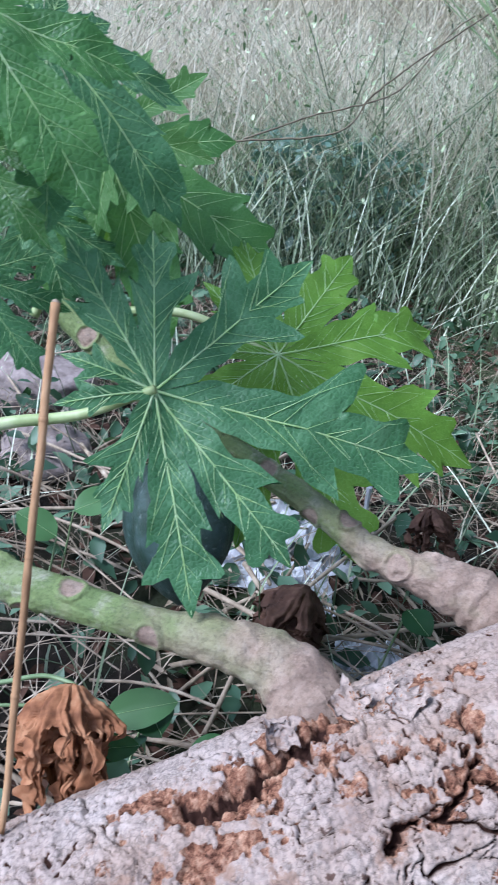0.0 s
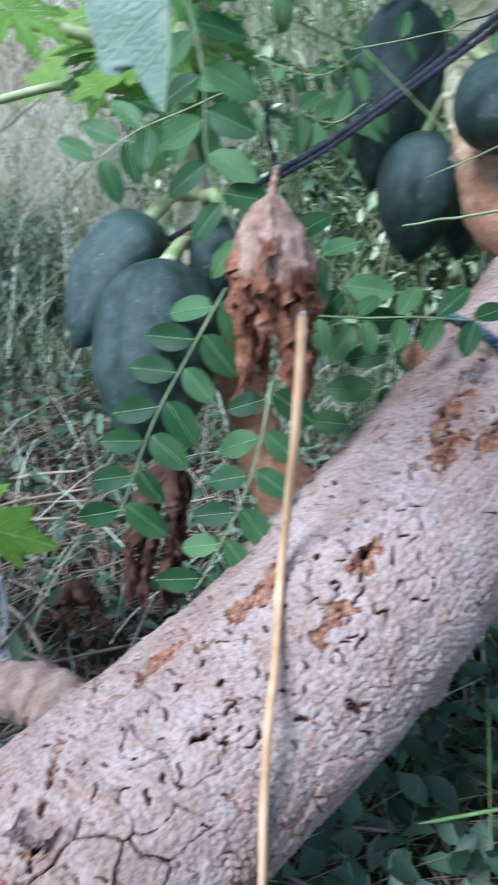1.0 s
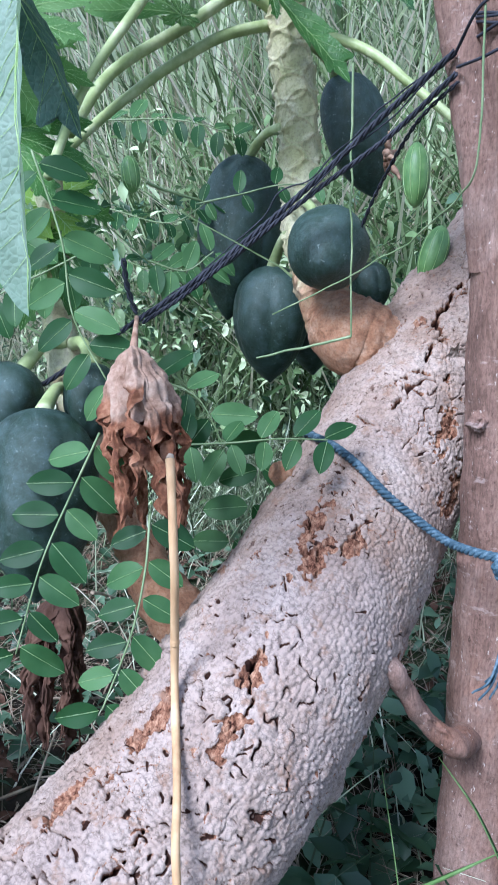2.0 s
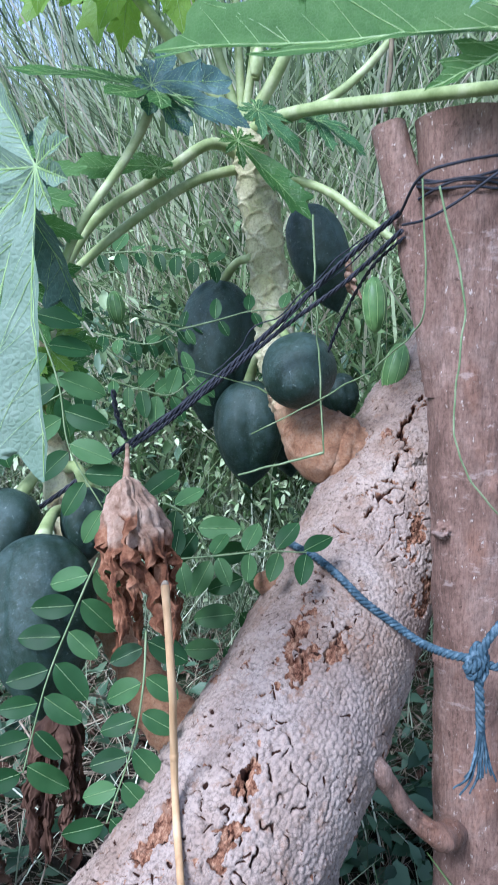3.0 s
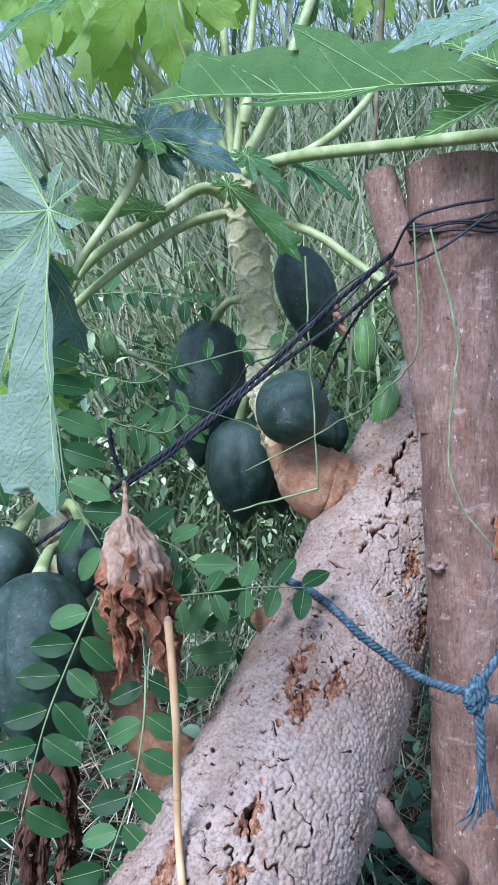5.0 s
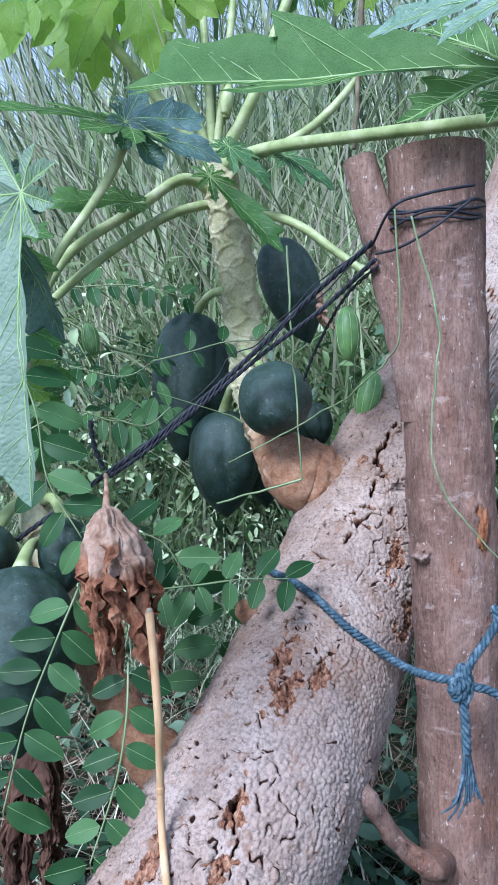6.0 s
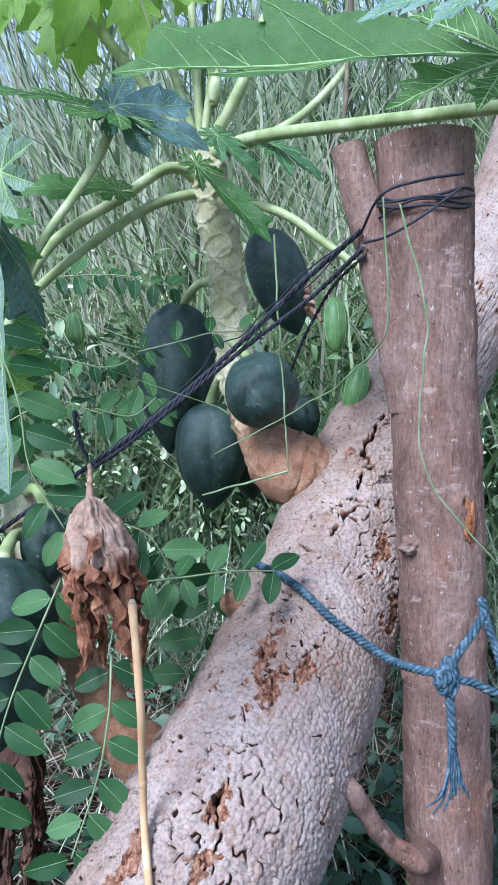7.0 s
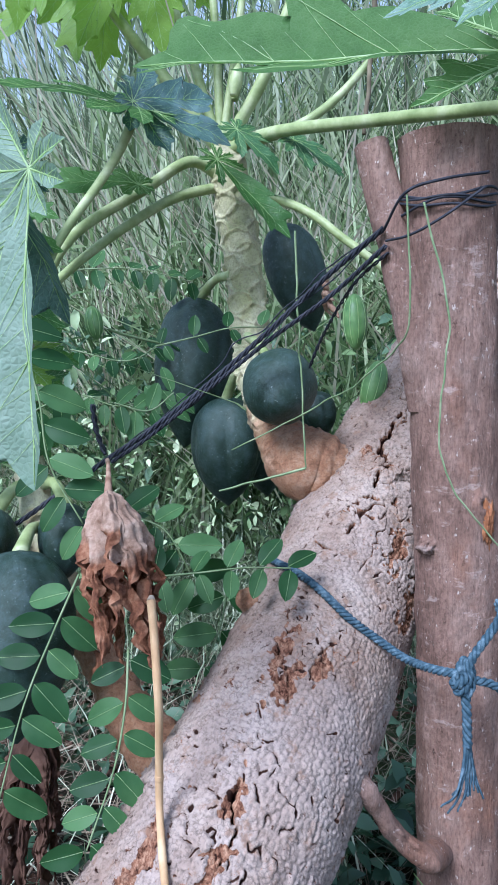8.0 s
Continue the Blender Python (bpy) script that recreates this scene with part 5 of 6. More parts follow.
def withered_leaf(top, bottom, width, seed, label, strips=13, mat=None, hang=None, dome=0.36):
    """A dead papaya leaf closed like an umbrella: each lobe falls as a pleat from the stalk and shrivels to a ruffled ribbon."""
    top, bottom = np.array(top), np.array(bottom)
    ob = thing("withered_leaf", tuple(top), label, "dead leaf")
    down = bottom - top
    L = np.linalg.norm(down)
    down = down / L
    a = np.cross(down, (0.3, 0.9, 0.1))
    a /= np.linalg.norm(a)
    b = np.cross(down, a)
    rnd = random.Random(seed)
    rows, cols = 120, 15
    t = np.linspace(0, 1, rows)
    u = np.linspace(-1, 1, cols)
    for k in range(strips):
        inner = k >= strips * 0.65
        ang = 2 * np.pi * k / (strips * (0.35 if inner else 0.65)) + rnd.uniform(-0.25, 0.25)
        out = math.cos(ang) * a + math.sin(ang) * b
        tang = -math.sin(ang) * a + math.cos(ang) * b
        reach = rnd.uniform(0.62, 1.06) * (0.95 if inner else 1.0)
        rise = np.clip(t * reach / dome, 0, 1)
        spread = np.sin(rise * np.pi / 2) ** 0.62
        rr = width / 2 * (0.06 + (0.40 if inner else 0.74) * spread * rnd.uniform(0.85, 1.12)) * (1 - rnd.uniform(-0.25, 0.45) * np.clip(t - 0.45, 0, 1))
        low = np.clip((t * reach - dome * rnd.uniform(0.25, 0.75)) / (0.30 * dome + 0.05), 0, 1)
        w = width * rnd.uniform(0.21, 0.35) * (0.10 + 0.90 * spread) * (1 - (0.50 + rnd.uniform(0, 0.2)) * low) * np.clip((1 - t) * 9, 0.12, 1)
        twist = (rnd.uniform(-2.2, 2.2) * low * t + rnd.uniform(-0.35, 0.35) * spread)
        turn = np.cos(twist)[:, None] * tang + np.sin(twist)[:, None] * out
        nrm = -np.sin(twist)[:, None] * tang + np.cos(twist)[:, None] * out
        f1, f2, p1, p2 = rnd.uniform(26, 46), rnd.uniform(26, 46), rnd.random() * 6, rnd.random() * 6
        sag = 0.10 * width * np.column_stack([vnoise(np.column_stack([t * 3, np.full(rows, k), np.zeros(rows)]), 1.0, seed + c, 2) for c in (1, 2, 3)]) * (0.2 + 1.6 * t)[:, None]
        core = top + (t * reach * L)[:, None] * down + rr[:, None] * out + sag
        grid = []
        for q in u:
            edge = abs(q) ** 1.6
            f, ph = (f1, p1) if q > 0 else (f2, p2)
            wavy = low * (0.55 * edge * np.sin(f * t + ph + 0.7 * q) + 0.20 * np.sin(0.6 * f1 * t + p2 + 2.2 * q)) - 0.62 * (1 - 0.4 * low) * q * q + 0.10 * np.sin(9 * q + 5 * t + k) * spread
            pull = 0.22 * edge * low * np.cos(f * t + ph)
            jag = 1 + 0.22 * edge * vnoise(np.column_stack([t * 40, np.full(rows, 5.0 * np.sign(q)), np.full(rows, k)]), 1.0, seed + 7, 2)
            grid.append(core + (q * w / 2 * jag)[:, None] * turn + (w * wavy)[:, None] * nrm + (w * pull)[:, None] * down)
        g = np.stack(grid, 1).reshape(-1, 3)
        g = g + 0.055 * width * np.column_stack([vnoise(g / width, 6, seed + c, 3) for c in (4, 5, 6)])
        part("lobe", (g, grid_faces(rows, cols)), mat or WITHERED, ob, low=np.repeat(low, cols))
    if hang is not None:
        part("petiole", tube([hang, tuple(top * 0.5 + np.array(hang) * 0.5 + 0.004), tuple(top + down * 0.012)], [0.003, 0.0032, 0.006], 14, 8), mat or DEADLEAF, ob, "dry brown leaf stalk")
    return ob


ORANGE = mat_leaf("withered_leaf_orange", (0.10, 0.04, 0.018), (0.25, 0.11, 0.05), (0.40, 0.22, 0.115), (0.4, 0.2, 0.07), 0.8, 0.2, 40, 0.15)
withered_leaf((0.589, 0.708, 0.889), (0.584, 0.639, 0.656), 0.112, 81, "withered brown papaya leaf hanging from the twine", 21, None, (0.645, 0.818, 0.909), 0.40)
withered_leaf((0.545, 0.876, 0.520), (0.507, 0.825, 0.310), 0.098, 82, "dark withered leaf hanging under the fruit", 20, DEADDARK, (0.561, 0.874, 0.553), 0.22)
withered_leaf((-0.075, 0.585, 0.262), (-0.058, 0.500, 0.180), 0.120, 83, "crumpled orange brown leaf beside the trunk", 24, ORANGE, None, 0.45)
withered_leaf((0.449, 1.131, 0.183), (0.478, 1.085, 0.080), 0.10, 84, "dark crumpled leaf on the litter", 10, DEADDARK)
withered_leaf((0.211, 0.893, 0.173), (0.182, 0.856, 0.070), 0.13, 85, "brown crumpled leaf under the shoots", 20, DEADDARK, None, 0.5)

# ---------------------------------------------------------------- rope, twine and vines
def twisted(name, path, radius, strands, pitch, mat, label, category, rings=None, strand_sides=8, kind_part="strand"):
    """A laid rope: strands wound round one another along the path."""
    length = np.linalg.norm(np.diff(spline(path, 60), axis=0), axis=1).sum()
    rings = rings or max(20, int(length / pitch * 10))
    c = spline(path, rings)
    tan, s, u = frames(c)
    ang = np.linspace(0, 2 * np.pi * length / pitch, rings)
    ob = thing(name, tuple(path[0]), label, category)
    for k in range(strands):
        ph = ang + 2 * np.pi * k / strands
        off = radius * 0.52 * (np.cos(ph)[:, None] * s + np.sin(ph)[:, None] * u)
        part(kind_part, tube(c + off, np.full(rings, radius * 0.46), rings, strand_sides), mat, ob)
    return ob


KNOT = (0.892, 0.413, 0.676)
rope = twisted("blue_rope", [(0.99, 0.70, 0.58), (0.95, 0.755, 0.66), (0.885, 0.765, 0.735), (0.849, 0.700, 0.752), (0.843, 0.653, 0.752), (0.844, 0.606, 0.739), (0.853, 0.561, 0.712), (0.880, 0.536, 0.684),
                      (0.890, 0.495, 0.668), (0.884, 0.445, 0.673), KNOT], 0.0060, 3, 0.021, ROPE, "blue twisted rope tying the trunk to the stake", "rope")


def strand_run(places, radius, count=3, pitch=0.026, parent=rope):
    length = np.linalg.norm(np.diff(spline(places, 60), axis=0), axis=1).sum()
    rings = max(24, int(length / pitch * 10))
    c = spline(places, rings)
    tan, s, u = frames(c)
    ang = np.linspace(0, 2 * np.pi * length / pitch, rings)
    for k in range(count):
        ph = ang + 2 * np.pi * k / count
        part("strand", tube(c + radius * 0.52 * (np.cos(ph)[:, None] * s + np.sin(ph)[:, None] * u), np.full(rings, radius * 0.46), rings, 8), ROPE, parent)


strand_run([KNOT, (0.922, 0.398, 0.663), (0.967, 0.382, 0.659), (1.052, 0.530, 0.800), (1.03, 0.585, 0.79)], 0.0058)
strand_run([(0.895, 0.408, 0.673), (0.906, 0.404, 0.698), (0.927, 0.398, 0.722), (0.944, 0.395, 0.743), (0.944, 0.398, 0.759)], 0.0058)
# the knot: three turns
for turn, (ax, tilt) in enumerate(((0.0, 0.3), (0.006, -0.5), (-0.006, 1.1))):
    a = np.linspace(0, 2 * np.pi, 26)
    k = np.array(KNOT)
    loop = np.column_stack([k[0] + 0.010 * np.cos(a) * math.cos(tilt) + ax, k[1] - 0.004 + 0.010 * np.sin(a) * 0.7, k[2] - 0.004 + 0.013 * np.cos(a + tilt) + 0.008 * np.sin(a)])
    strand_run([tuple(v) for v in loop], 0.0056)
# the tail, laid at first and frayed into loose yarns below
strand_run([(0.894, 0.408, 0.667), (0.892, 0.402, 0.640), (0.891, 0.399, 0.612), (0.890, 0.397, 0.592)], 0.0062)
yarn = random.Random(12)
for k in range(11):
    fan = (k - 5) / 5
    x0, drop = 0.890 + 0.003 * fan, yarn.uniform(0.055, 0.090)
    end = (x0 - 0.010 + 0.020 * fan, 0.394 - 0.012 * fan + yarn.uniform(-0.004, 0.004), 0.595 - drop)
    run = spline([(x0, 0.398, 0.600), (x0 + 0.006 * fan, 0.396, 0.595 - 0.35 * drop), (x0 - 0.004 + 0.015 * fan, 0.394, 0.595 - 0.7 * drop), end], 24)
    run = run + 0.0035 * np.column_stack([vnoise(run, 45, 140 + k + c, 2) for c in (0, 20, 40)]) * np.linspace(0, 1, 24)[:, None]
    part("yarn", tube(run, np.linspace(0.0022, 0.0012, 24), 24, 6), ROPE, rope, "frayed rope yarn")

twisted("dark_twine", [(0.910, 0.560, 1.207), (0.888, 0.646, 1.150), (0.849, 0.725, 1.078), (0.787, 0.783, 1.006), (0.722, 0.842, 0.939), (0.677, 0.878, 0.901), (0.614, 0.917, 0.850), (0.547, 0.957, 0.798), (0.443, 1.019, 0.729)],
        0.0042, 3, 0.040, WIRE, "dark twisted twine strung from the stake past the fruit", "twine")
twisted("dark_twine", [(0.910, 0.556, 1.185), (0.893, 0.640, 1.127), (0.851, 0.722, 1.068), (0.787, 0.781, 1.000), (0.723, 0.841, 0.932), (0.679, 0.876, 0.895)],
        0.0036, 3, 0.036, WIRE, "dark twisted twine strung from the stake past the fruit", "twine")
twisted("dark_twine", [(0.911, 0.554, 1.176), (0.919, 0.623, 1.141), (0.949, 0.716, 1.075), (0.960, 0.762, 1.022)], 0.0028, 2, 0.03, WIRE, "dark twine hanging between the fruit", "twine")
twisted("dark_twine", [(0.660, 0.891, 0.980), (0.664, 0.890, 0.942), (0.673, 0.882, 0.906)], 0.0045, 2, 0.03, WIRE, "short dark end of twine by its knot", "twine")
for k, (dy, dz, th) in enumerate(((0.012, 0.008, 0.0010), (0.004, -0.014, 0.0009))):
    ob = thing("dark_twine", (0.910, 0.560, 1.207), "loose thin strand beside the dark twine", "twine")
    run = spline([(0.910, 0.560, 1.207), (0.888, 0.646, 1.150), (0.849, 0.725, 1.078), (0.787, 0.783, 1.006), (0.722, 0.842, 0.939), (0.677, 0.878, 0.901)], 60)
    sway = np.sin(np.linspace(0, np.pi, 60))[:, None]
    run = run + sway * np.array([0.0, dy, dz]) + sway * 0.016 * np.column_stack([vnoise(run, 16, 70 + k + c, 2) for c in (0, 5, 9)])
    part("strand", tube(run, np.full(60, th), 120, 6), WIRE, ob)
# turns of twine about the head of the stake
wrap = thing("dark_twine", (0.99, 0.53, 1.24), "dark twine wound round the head of the stake", "twine")
for z0, z1, r, ph in ((1.236, 1.248, 0.0635, 0.0), (1.230, 1.246, 0.0640, 0.5), (1.240, 1.252, 0.0645, 1.0), (1.222, 1.250, 0.0638, 2.6)):
    a = np.linspace(0, 2 * np.pi, 60) + ph
    g = np.column_stack([0.993 + r * np.cos(a), 0.533 + r * np.sin(a), (z0 + z1) / 2 + (z1 - z0) * np.sin(a + ph) * 0.6 + 0.0015 * np.sin(a * 5 + ph)])
    part("turn", tube(g, np.full(60, 0.0018), 90, 6, False), WIRE, wrap)
part("turn", tube([(0.909, 0.560, 1.204), (0.888, 0.506, 1.239), (0.914, 0.472, 1.252), (0.971, 0.451, 1.263)], [0.0019] * 4, 40, 6), WIRE, wrap)
part("turn", tube([(0.911, 0.557, 1.191), (0.893, 0.502, 1.191), (0.914, 0.472, 1.209), (0.967, 0.452, 1.246)], [0.0017] * 4, 40, 6), WIRE, wrap)


def vine(label, *places, thick=0.0017, mat=None):
    ob = thing("climbing_vine", places[0], label, "vine")
    run = spline(places, 90)
    run = run + 0.004 * np.column_stack([vnoise(run, 28, k, 2) for k in (61, 62, 63)]) * np.sin(np.linspace(0, np.pi, 90))[:, None]
    part("stem", tube(run, np.linspace(thick, thick * 0.75, 90), 120, 8), mat or VINE, ob)
    return ob


vine("thin green vine hanging before a papaya", (0.911, 0.734, 1.224), (0.905, 0.722, 1.113), (0.901, 0.710, 1.011), (0.898, 0.700, 0.930), (0.903, 0.702, 0.884))
vine("thin green tendril reaching from the stake to the fruit", (0.890, 0.505, 1.238), (0.891, 0.502, 1.185), (0.892, 0.499, 1.123), (0.896, 0.508, 1.075), (0.905, 0.557, 1.038), (0.907, 0.613, 1.006), (0.891, 0.703, 0.960), (0.837, 0.794, 0.907), thick=0.0013)
vine("pale tendril reaching across a papaya", (0.903, 0.702, 0.884), (0.862, 0.741, 0.868), (0.803, 0.780, 0.851), thick=0.002)
vine("green vine climbing the face of the stake", (0.897, 0.485, 1.226), (0.904, 0.472, 1.169), (0.910, 0.462, 1.128), (0.909, 0.455, 1.074), (0.899, 0.456, 0.993), (0.897, 0.446, 0.912), (0.930, 0.414, 0.847), (0.985, 0.390, 0.781), thick=0.0014)
vine("dark thin stem behind the stake", (1.156, 0.815, 1.685), (1.158, 0.830, 1.537), (1.146, 0.833, 1.411), thick=0.0048, mat=TWIG)
vine("thin green tendril on the grass side", (0.783, 1.080, 1.091), (0.845, 1.071, 1.070), (0.888, 1.064, 1.064), thick=0.0028)
vine("thin brown twig over the grass", (-0.059, 1.732, 0.642), (0.057, 1.731, 0.661), (0.254, 1.736, 0.707), (0.315, 1.771, 0.784), (0.399, 1.803, 0.860), (0.560, 1.855, 0.990), thick=0.0024, mat=TWIG)
vine("thin brown twig over the grass", (0.057, 1.732, 0.664), (0.203, 1.753, 0.731), (0.361, 1.773, 0.797), (0.462, 1.829, 0.923), (0.505, 1.845, 0.961), thick=0.002, mat=TWIG)


vine("curled pale green tendril over the litter", (-0.152, 0.591, 0.244), (-0.095, 0.600, 0.253), (-0.062, 0.588, 0.251), (-0.085, 0.582, 0.235), (-0.148, 0.577, 0.230), thick=0.0026)


def grass_blade(label, places, width):
    """A long arching blade, folded along its middle."""
    c = spline(places, 40)
    tan, side, up = frames(c, (0.57, 0.80, 0.0))
    t = np.linspace(0, 1, 40)
    w = (width / 2 * np.clip(t * 12, 0.3, 1) * np.clip((1 - t) * 3, 0.02, 1) ** 0.7)[:, None]
    v = np.stack([c - w * up, c + 0.3 * w * side, c + w * up, c + 0.3 * w * side + 0.0008 * side], 1).reshape(-1, 3)
    ob = thing("grass_blade", tuple(places[0]), label, "grass")
    part("blade", (v, grid_faces(40, 4, True)), WEED_BLADE, ob)


WEED_BLADE = mat_leaf("long_grass_blade", (0.06, 0.13, 0.03), (0.12, 0.22, 0.07), (0.22, 0.34, 0.14), (0.3, 0.5, 0.12), 0.5, 0.35, 20, 0.3)
grass_blade("long green blade arching past the stake", [(0.815, 0.307, 0.385), (0.833, 0.368, 0.412), (0.850, 0.440, 0.423)], 0.010)
grass_blade("thin green blade standing under the trunk", [(0.791, 0.416, 0.223), (0.819, 0.469, 0.279), (0.846, 0.529, 0.351)], 0.006)
grass_blade("long green blade leaning across the stake", [(0.706, 0.443, 0.256), (0.774, 0.387, 0.317), (0.822, 0.319, 0.399)], 0.007)

GOURD = mat_plain("gourd_skin", (0.05, 0.12, 0.035), (0.10, 0.20, 0.06), (0.20, 0.31, 0.12), 40, 0.45, 0.4)


def gourd(top, tip, width, label):
    """A small striped climbing gourd."""
    top, tip = np.array(top), np.array(tip)
    ob = thing("green_gourd", tuple(top), label, "gourd")
    p = [top + (tip - top) * t for t in (0, 0.06, 0.25, 0.5, 0.75, 0.95, 1)]
    part("body", tube(p, [width * k for k in (0.08, 0.25, 0.45, 0.5, 0.43, 0.2, 0.05)], 26, 20), GOURD, ob)
    stripes = []
    d = (tip - top) / np.linalg.norm(tip - top)
    a = np.cross(d, (0, 1, 0.2))
    a /= np.linalg.norm(a)
    b = np.cross(d, a)
    for k in range(9):
        ang = 2 * np.pi * k / 9
        o = math.cos(ang) * a + math.sin(ang) * b
        stripes.append(tube([top + (tip - top) * t + o * width * w for t, w in ((0.1, 0.30), (0.25, 0.447), (0.5, 0.497), (0.75, 0.43), (0.9, 0.28))], [0.0003, 0.0005, 0.0006, 0.0005, 0.0003], 16, 5))
    part("stripe", joined(stripes), VEIN, ob, "pale stripes")
    part("stalk", tube([top + (0.004, 0, 0.035), top], [0.0012, 0.0015], 6, 6), VINE, ob)


# shrivelled flower at the tip of a fruit
tip = np.array((1.217, 1.008, 1.158))
petals = []
for k in range(7):
    q = np.column_stack([vnoise(tip[None] + k, 3, 120 + c)[0] * np.ones(1) for c in range(3)])[0]
    run = tip + np.outer(np.linspace(0, 1, 6), q * 0.06 + (0.004, -0.012, -0.012)) + 0.008 * np.column_stack([vnoise(np.column_stack([np.arange(6) * 1.3, np.full(6, k), np.zeros(6)]), 1.1, 130 + c) for c in range(3)])
    petals.append(tube(run, [0.004, 0.006, 0.0055, 0.006, 0.004, 0.002], 16, 7))
part("withered_flower", joined(petals), DEADLEAF, fruit_by_stem, "shrivelled brown flower")
gourd((1.027, 0.732, 1.138), (1.023, 0.723, 1.053), 0.038, "green gourd with pale stripes on a vine")
gourd((1.164, 0.806, 1.031), (1.137, 0.811, 0.942), 0.044, "green gourd with pale stripes above the trunk")
gourd((0.754, 1.083, 1.129), (0.757, 1.072, 1.073), 0.030, "small green gourd before the grass")

# ---------------------------------------------------------------- dry stalks, stones and scraps
def dry_stalk(label, places, thick, group="", mat=None):
    ob = thing("dry_stalk", places[0], label, "stalk", group)
    pts = spline(places, 24)
    pts = pts + 0.0016 * np.column_stack([vnoise(pts, 14, k, 2) for k in (1, 2, 3)])
    rad = np.linspace(thick, thick * 0.8, 24) * (1 + 0.12 * np.cos(np.arange(24) * 1.3) ** 6)
    part("stem", tube(pts, rad, 60, 10), mat or STRAW, ob)
    if mat in (GOLD, STICK):
        for i in (5, 11, 17):       # the swollen joints of the two tall stalks
            part("node", tube([pts[i] * 0.9 + pts[i - 1] * 0.1, pts[i], pts[i] * 0.9 + pts[i + 1] * 0.1], [rad[i] * 1.02, rad[i] * 1.1, rad[i] * 1.02], 9, 10), mat, ob)
        part("broken_tip", tube([pts[0], pts[0] + (pts[0] - pts[1]) * 0.12 + (0.001, 0, 0)], [rad[0] * 0.98, rad[0] * 0.55], 6, 9), STRAW, ob, "splintered pale end")
    return ob


dry_stalk("straight dry straw-coloured stalk leaning before the trunk", [(0.553, 0.538, 0.806), (0.537, 0.504, 0.728), (0.546, 0.521, 0.585), (0.510, 0.448, 0.522), (0.481, 0.389, 0.445), (0.47, 0.30, 0.0)], 0.0042, "", GOLD)
dry_stalk("tall dry brown stalk beside the low shoots", [(-0.104, 0.625, 0.641), (-0.102, 0.577, 0.550), (-0.101, 0.547, 0.493), (-0.098, 0.483, 0.371), (-0.095, 0.422, 0.257)], 0.0036, "", STICK)
dry_stalk("bleached white stick standing in the litter", [(0.293, 1.120, 0.217), (0.296, 1.138, 0.130)], 0.0045, "bleached sticks", PAPER)
dry_stalk("bleached white stick standing in the litter", [(0.331, 1.114, 0.224), (0.338, 1.120, 0.119)], 0.0045, "bleached sticks", PAPER)
rng = np.random.default_rng(5)
for k in range(150):
    b = rng.uniform(-34, 46)
    r = rng.uniform(0.62, 1.9)
    x, y = r * math.sin(radians(b)), r * math.cos(radians(b))
    ang, ln = rng.normal(-0.5, 0.7), rng.uniform(0.18, 0.62)
    dx, dy = math.cos(ang) * ln / 2, math.sin(ang) * ln / 2
    z = float(ground_z(x, y)[0]) + rng.uniform(0.012, 0.10)
    rise = rng.uniform(-0.06, 0.06)
    dry_stalk("dry pale stalk lying on the litter", [(x - dx, y - dy, max(0.006, z - rise)), (x + rng.normal(0, 0.012), y, z + 0.012), (x + dx, y + dy, max(0.006, z + rise))], rng.uniform(0.0012, 0.0046), "dry stalks on the ground")


def lump(name, centre, size, mat, seed, label, category, rough=0.25):
    """An uneven stone or scrap."""
    bm = bmesh.new()
    bmesh.ops.create_icosphere(bm, subdivisions=4, radius=1)
    v = np.array([q.co for q in bm.verts])
    f = [[q.index for q in face.verts] for face in bm.faces]
    bm.free()
    v = v * (1 + rough * vnoise(v, 1.3, seed, 3)[:, None] + 0.5 * rough * vnoise(v, 4, seed + 1, 2)[:, None])
    v = np.sign(v) * np.abs(v) ** 0.85
    ob = part(name, (v * np.array(size) + np.array(centre), f), mat)
    return tagged(ob, label, category)


lump("field_stone", (-0.36, 1.70, 0.05), (0.16, 0.10, 0.075), STONE, 3, "pinkish grey weathered stone among the weeds", "stone")
lump("field_stone", (-0.27, 1.42, 0.03), (0.09, 0.08, 0.06), STONE, 4, "grey stone half sunk in the litter", "stone")


def scrap(centre, size, seed, label):
    """A crumpled bleached sheet."""
    n = 16
    g = np.linspace(-1, 1, n)
    x, y = np.meshgrid(g, g, indexing="ij")
    q = np.column_stack([x.ravel(), y.ravel(), np.zeros(n * n)])
    z = np.abs(vnoise(q, 1.8, seed, 3)) * 0.9 + 0.2 * vnoise(q, 5, seed + 1, 2)
    q = q + 0.25 * np.column_stack([vnoise(q, 2, seed + 2), vnoise(q, 2, seed + 3), 0 * z])
    q[:, 2] = z
    ob = part("bleached_scrap", (q * np.array(size) + np.array(centre), grid_faces(n, n)), PAPER, None, "", False)
    tagged(ob, label, "litter", "bleached scraps on the ground")


for k, (c, sz) in enumerate((((0.205, 1.24, 0.02), (0.07, 0.06, 0.05)), ((0.15, 1.14, 0.02), (0.06, 0.05, 0.04)), ((0.27, 1.19, 0.02), (0.05, 0.05, 0.04)), ((0.24, 1.06, 0.02), (0.04, 0.04, 0.03)), ((0.34, 0.92, 0.02), (0.035, 0.03, 0.03)), ((0.12, 1.30, 0.02), (0.05, 0.04, 0.04)))):
    scrap(c, tuple(1.5 * v for v in sz), 20 + k, "crumpled bleached grey white scrap lying in the litter")


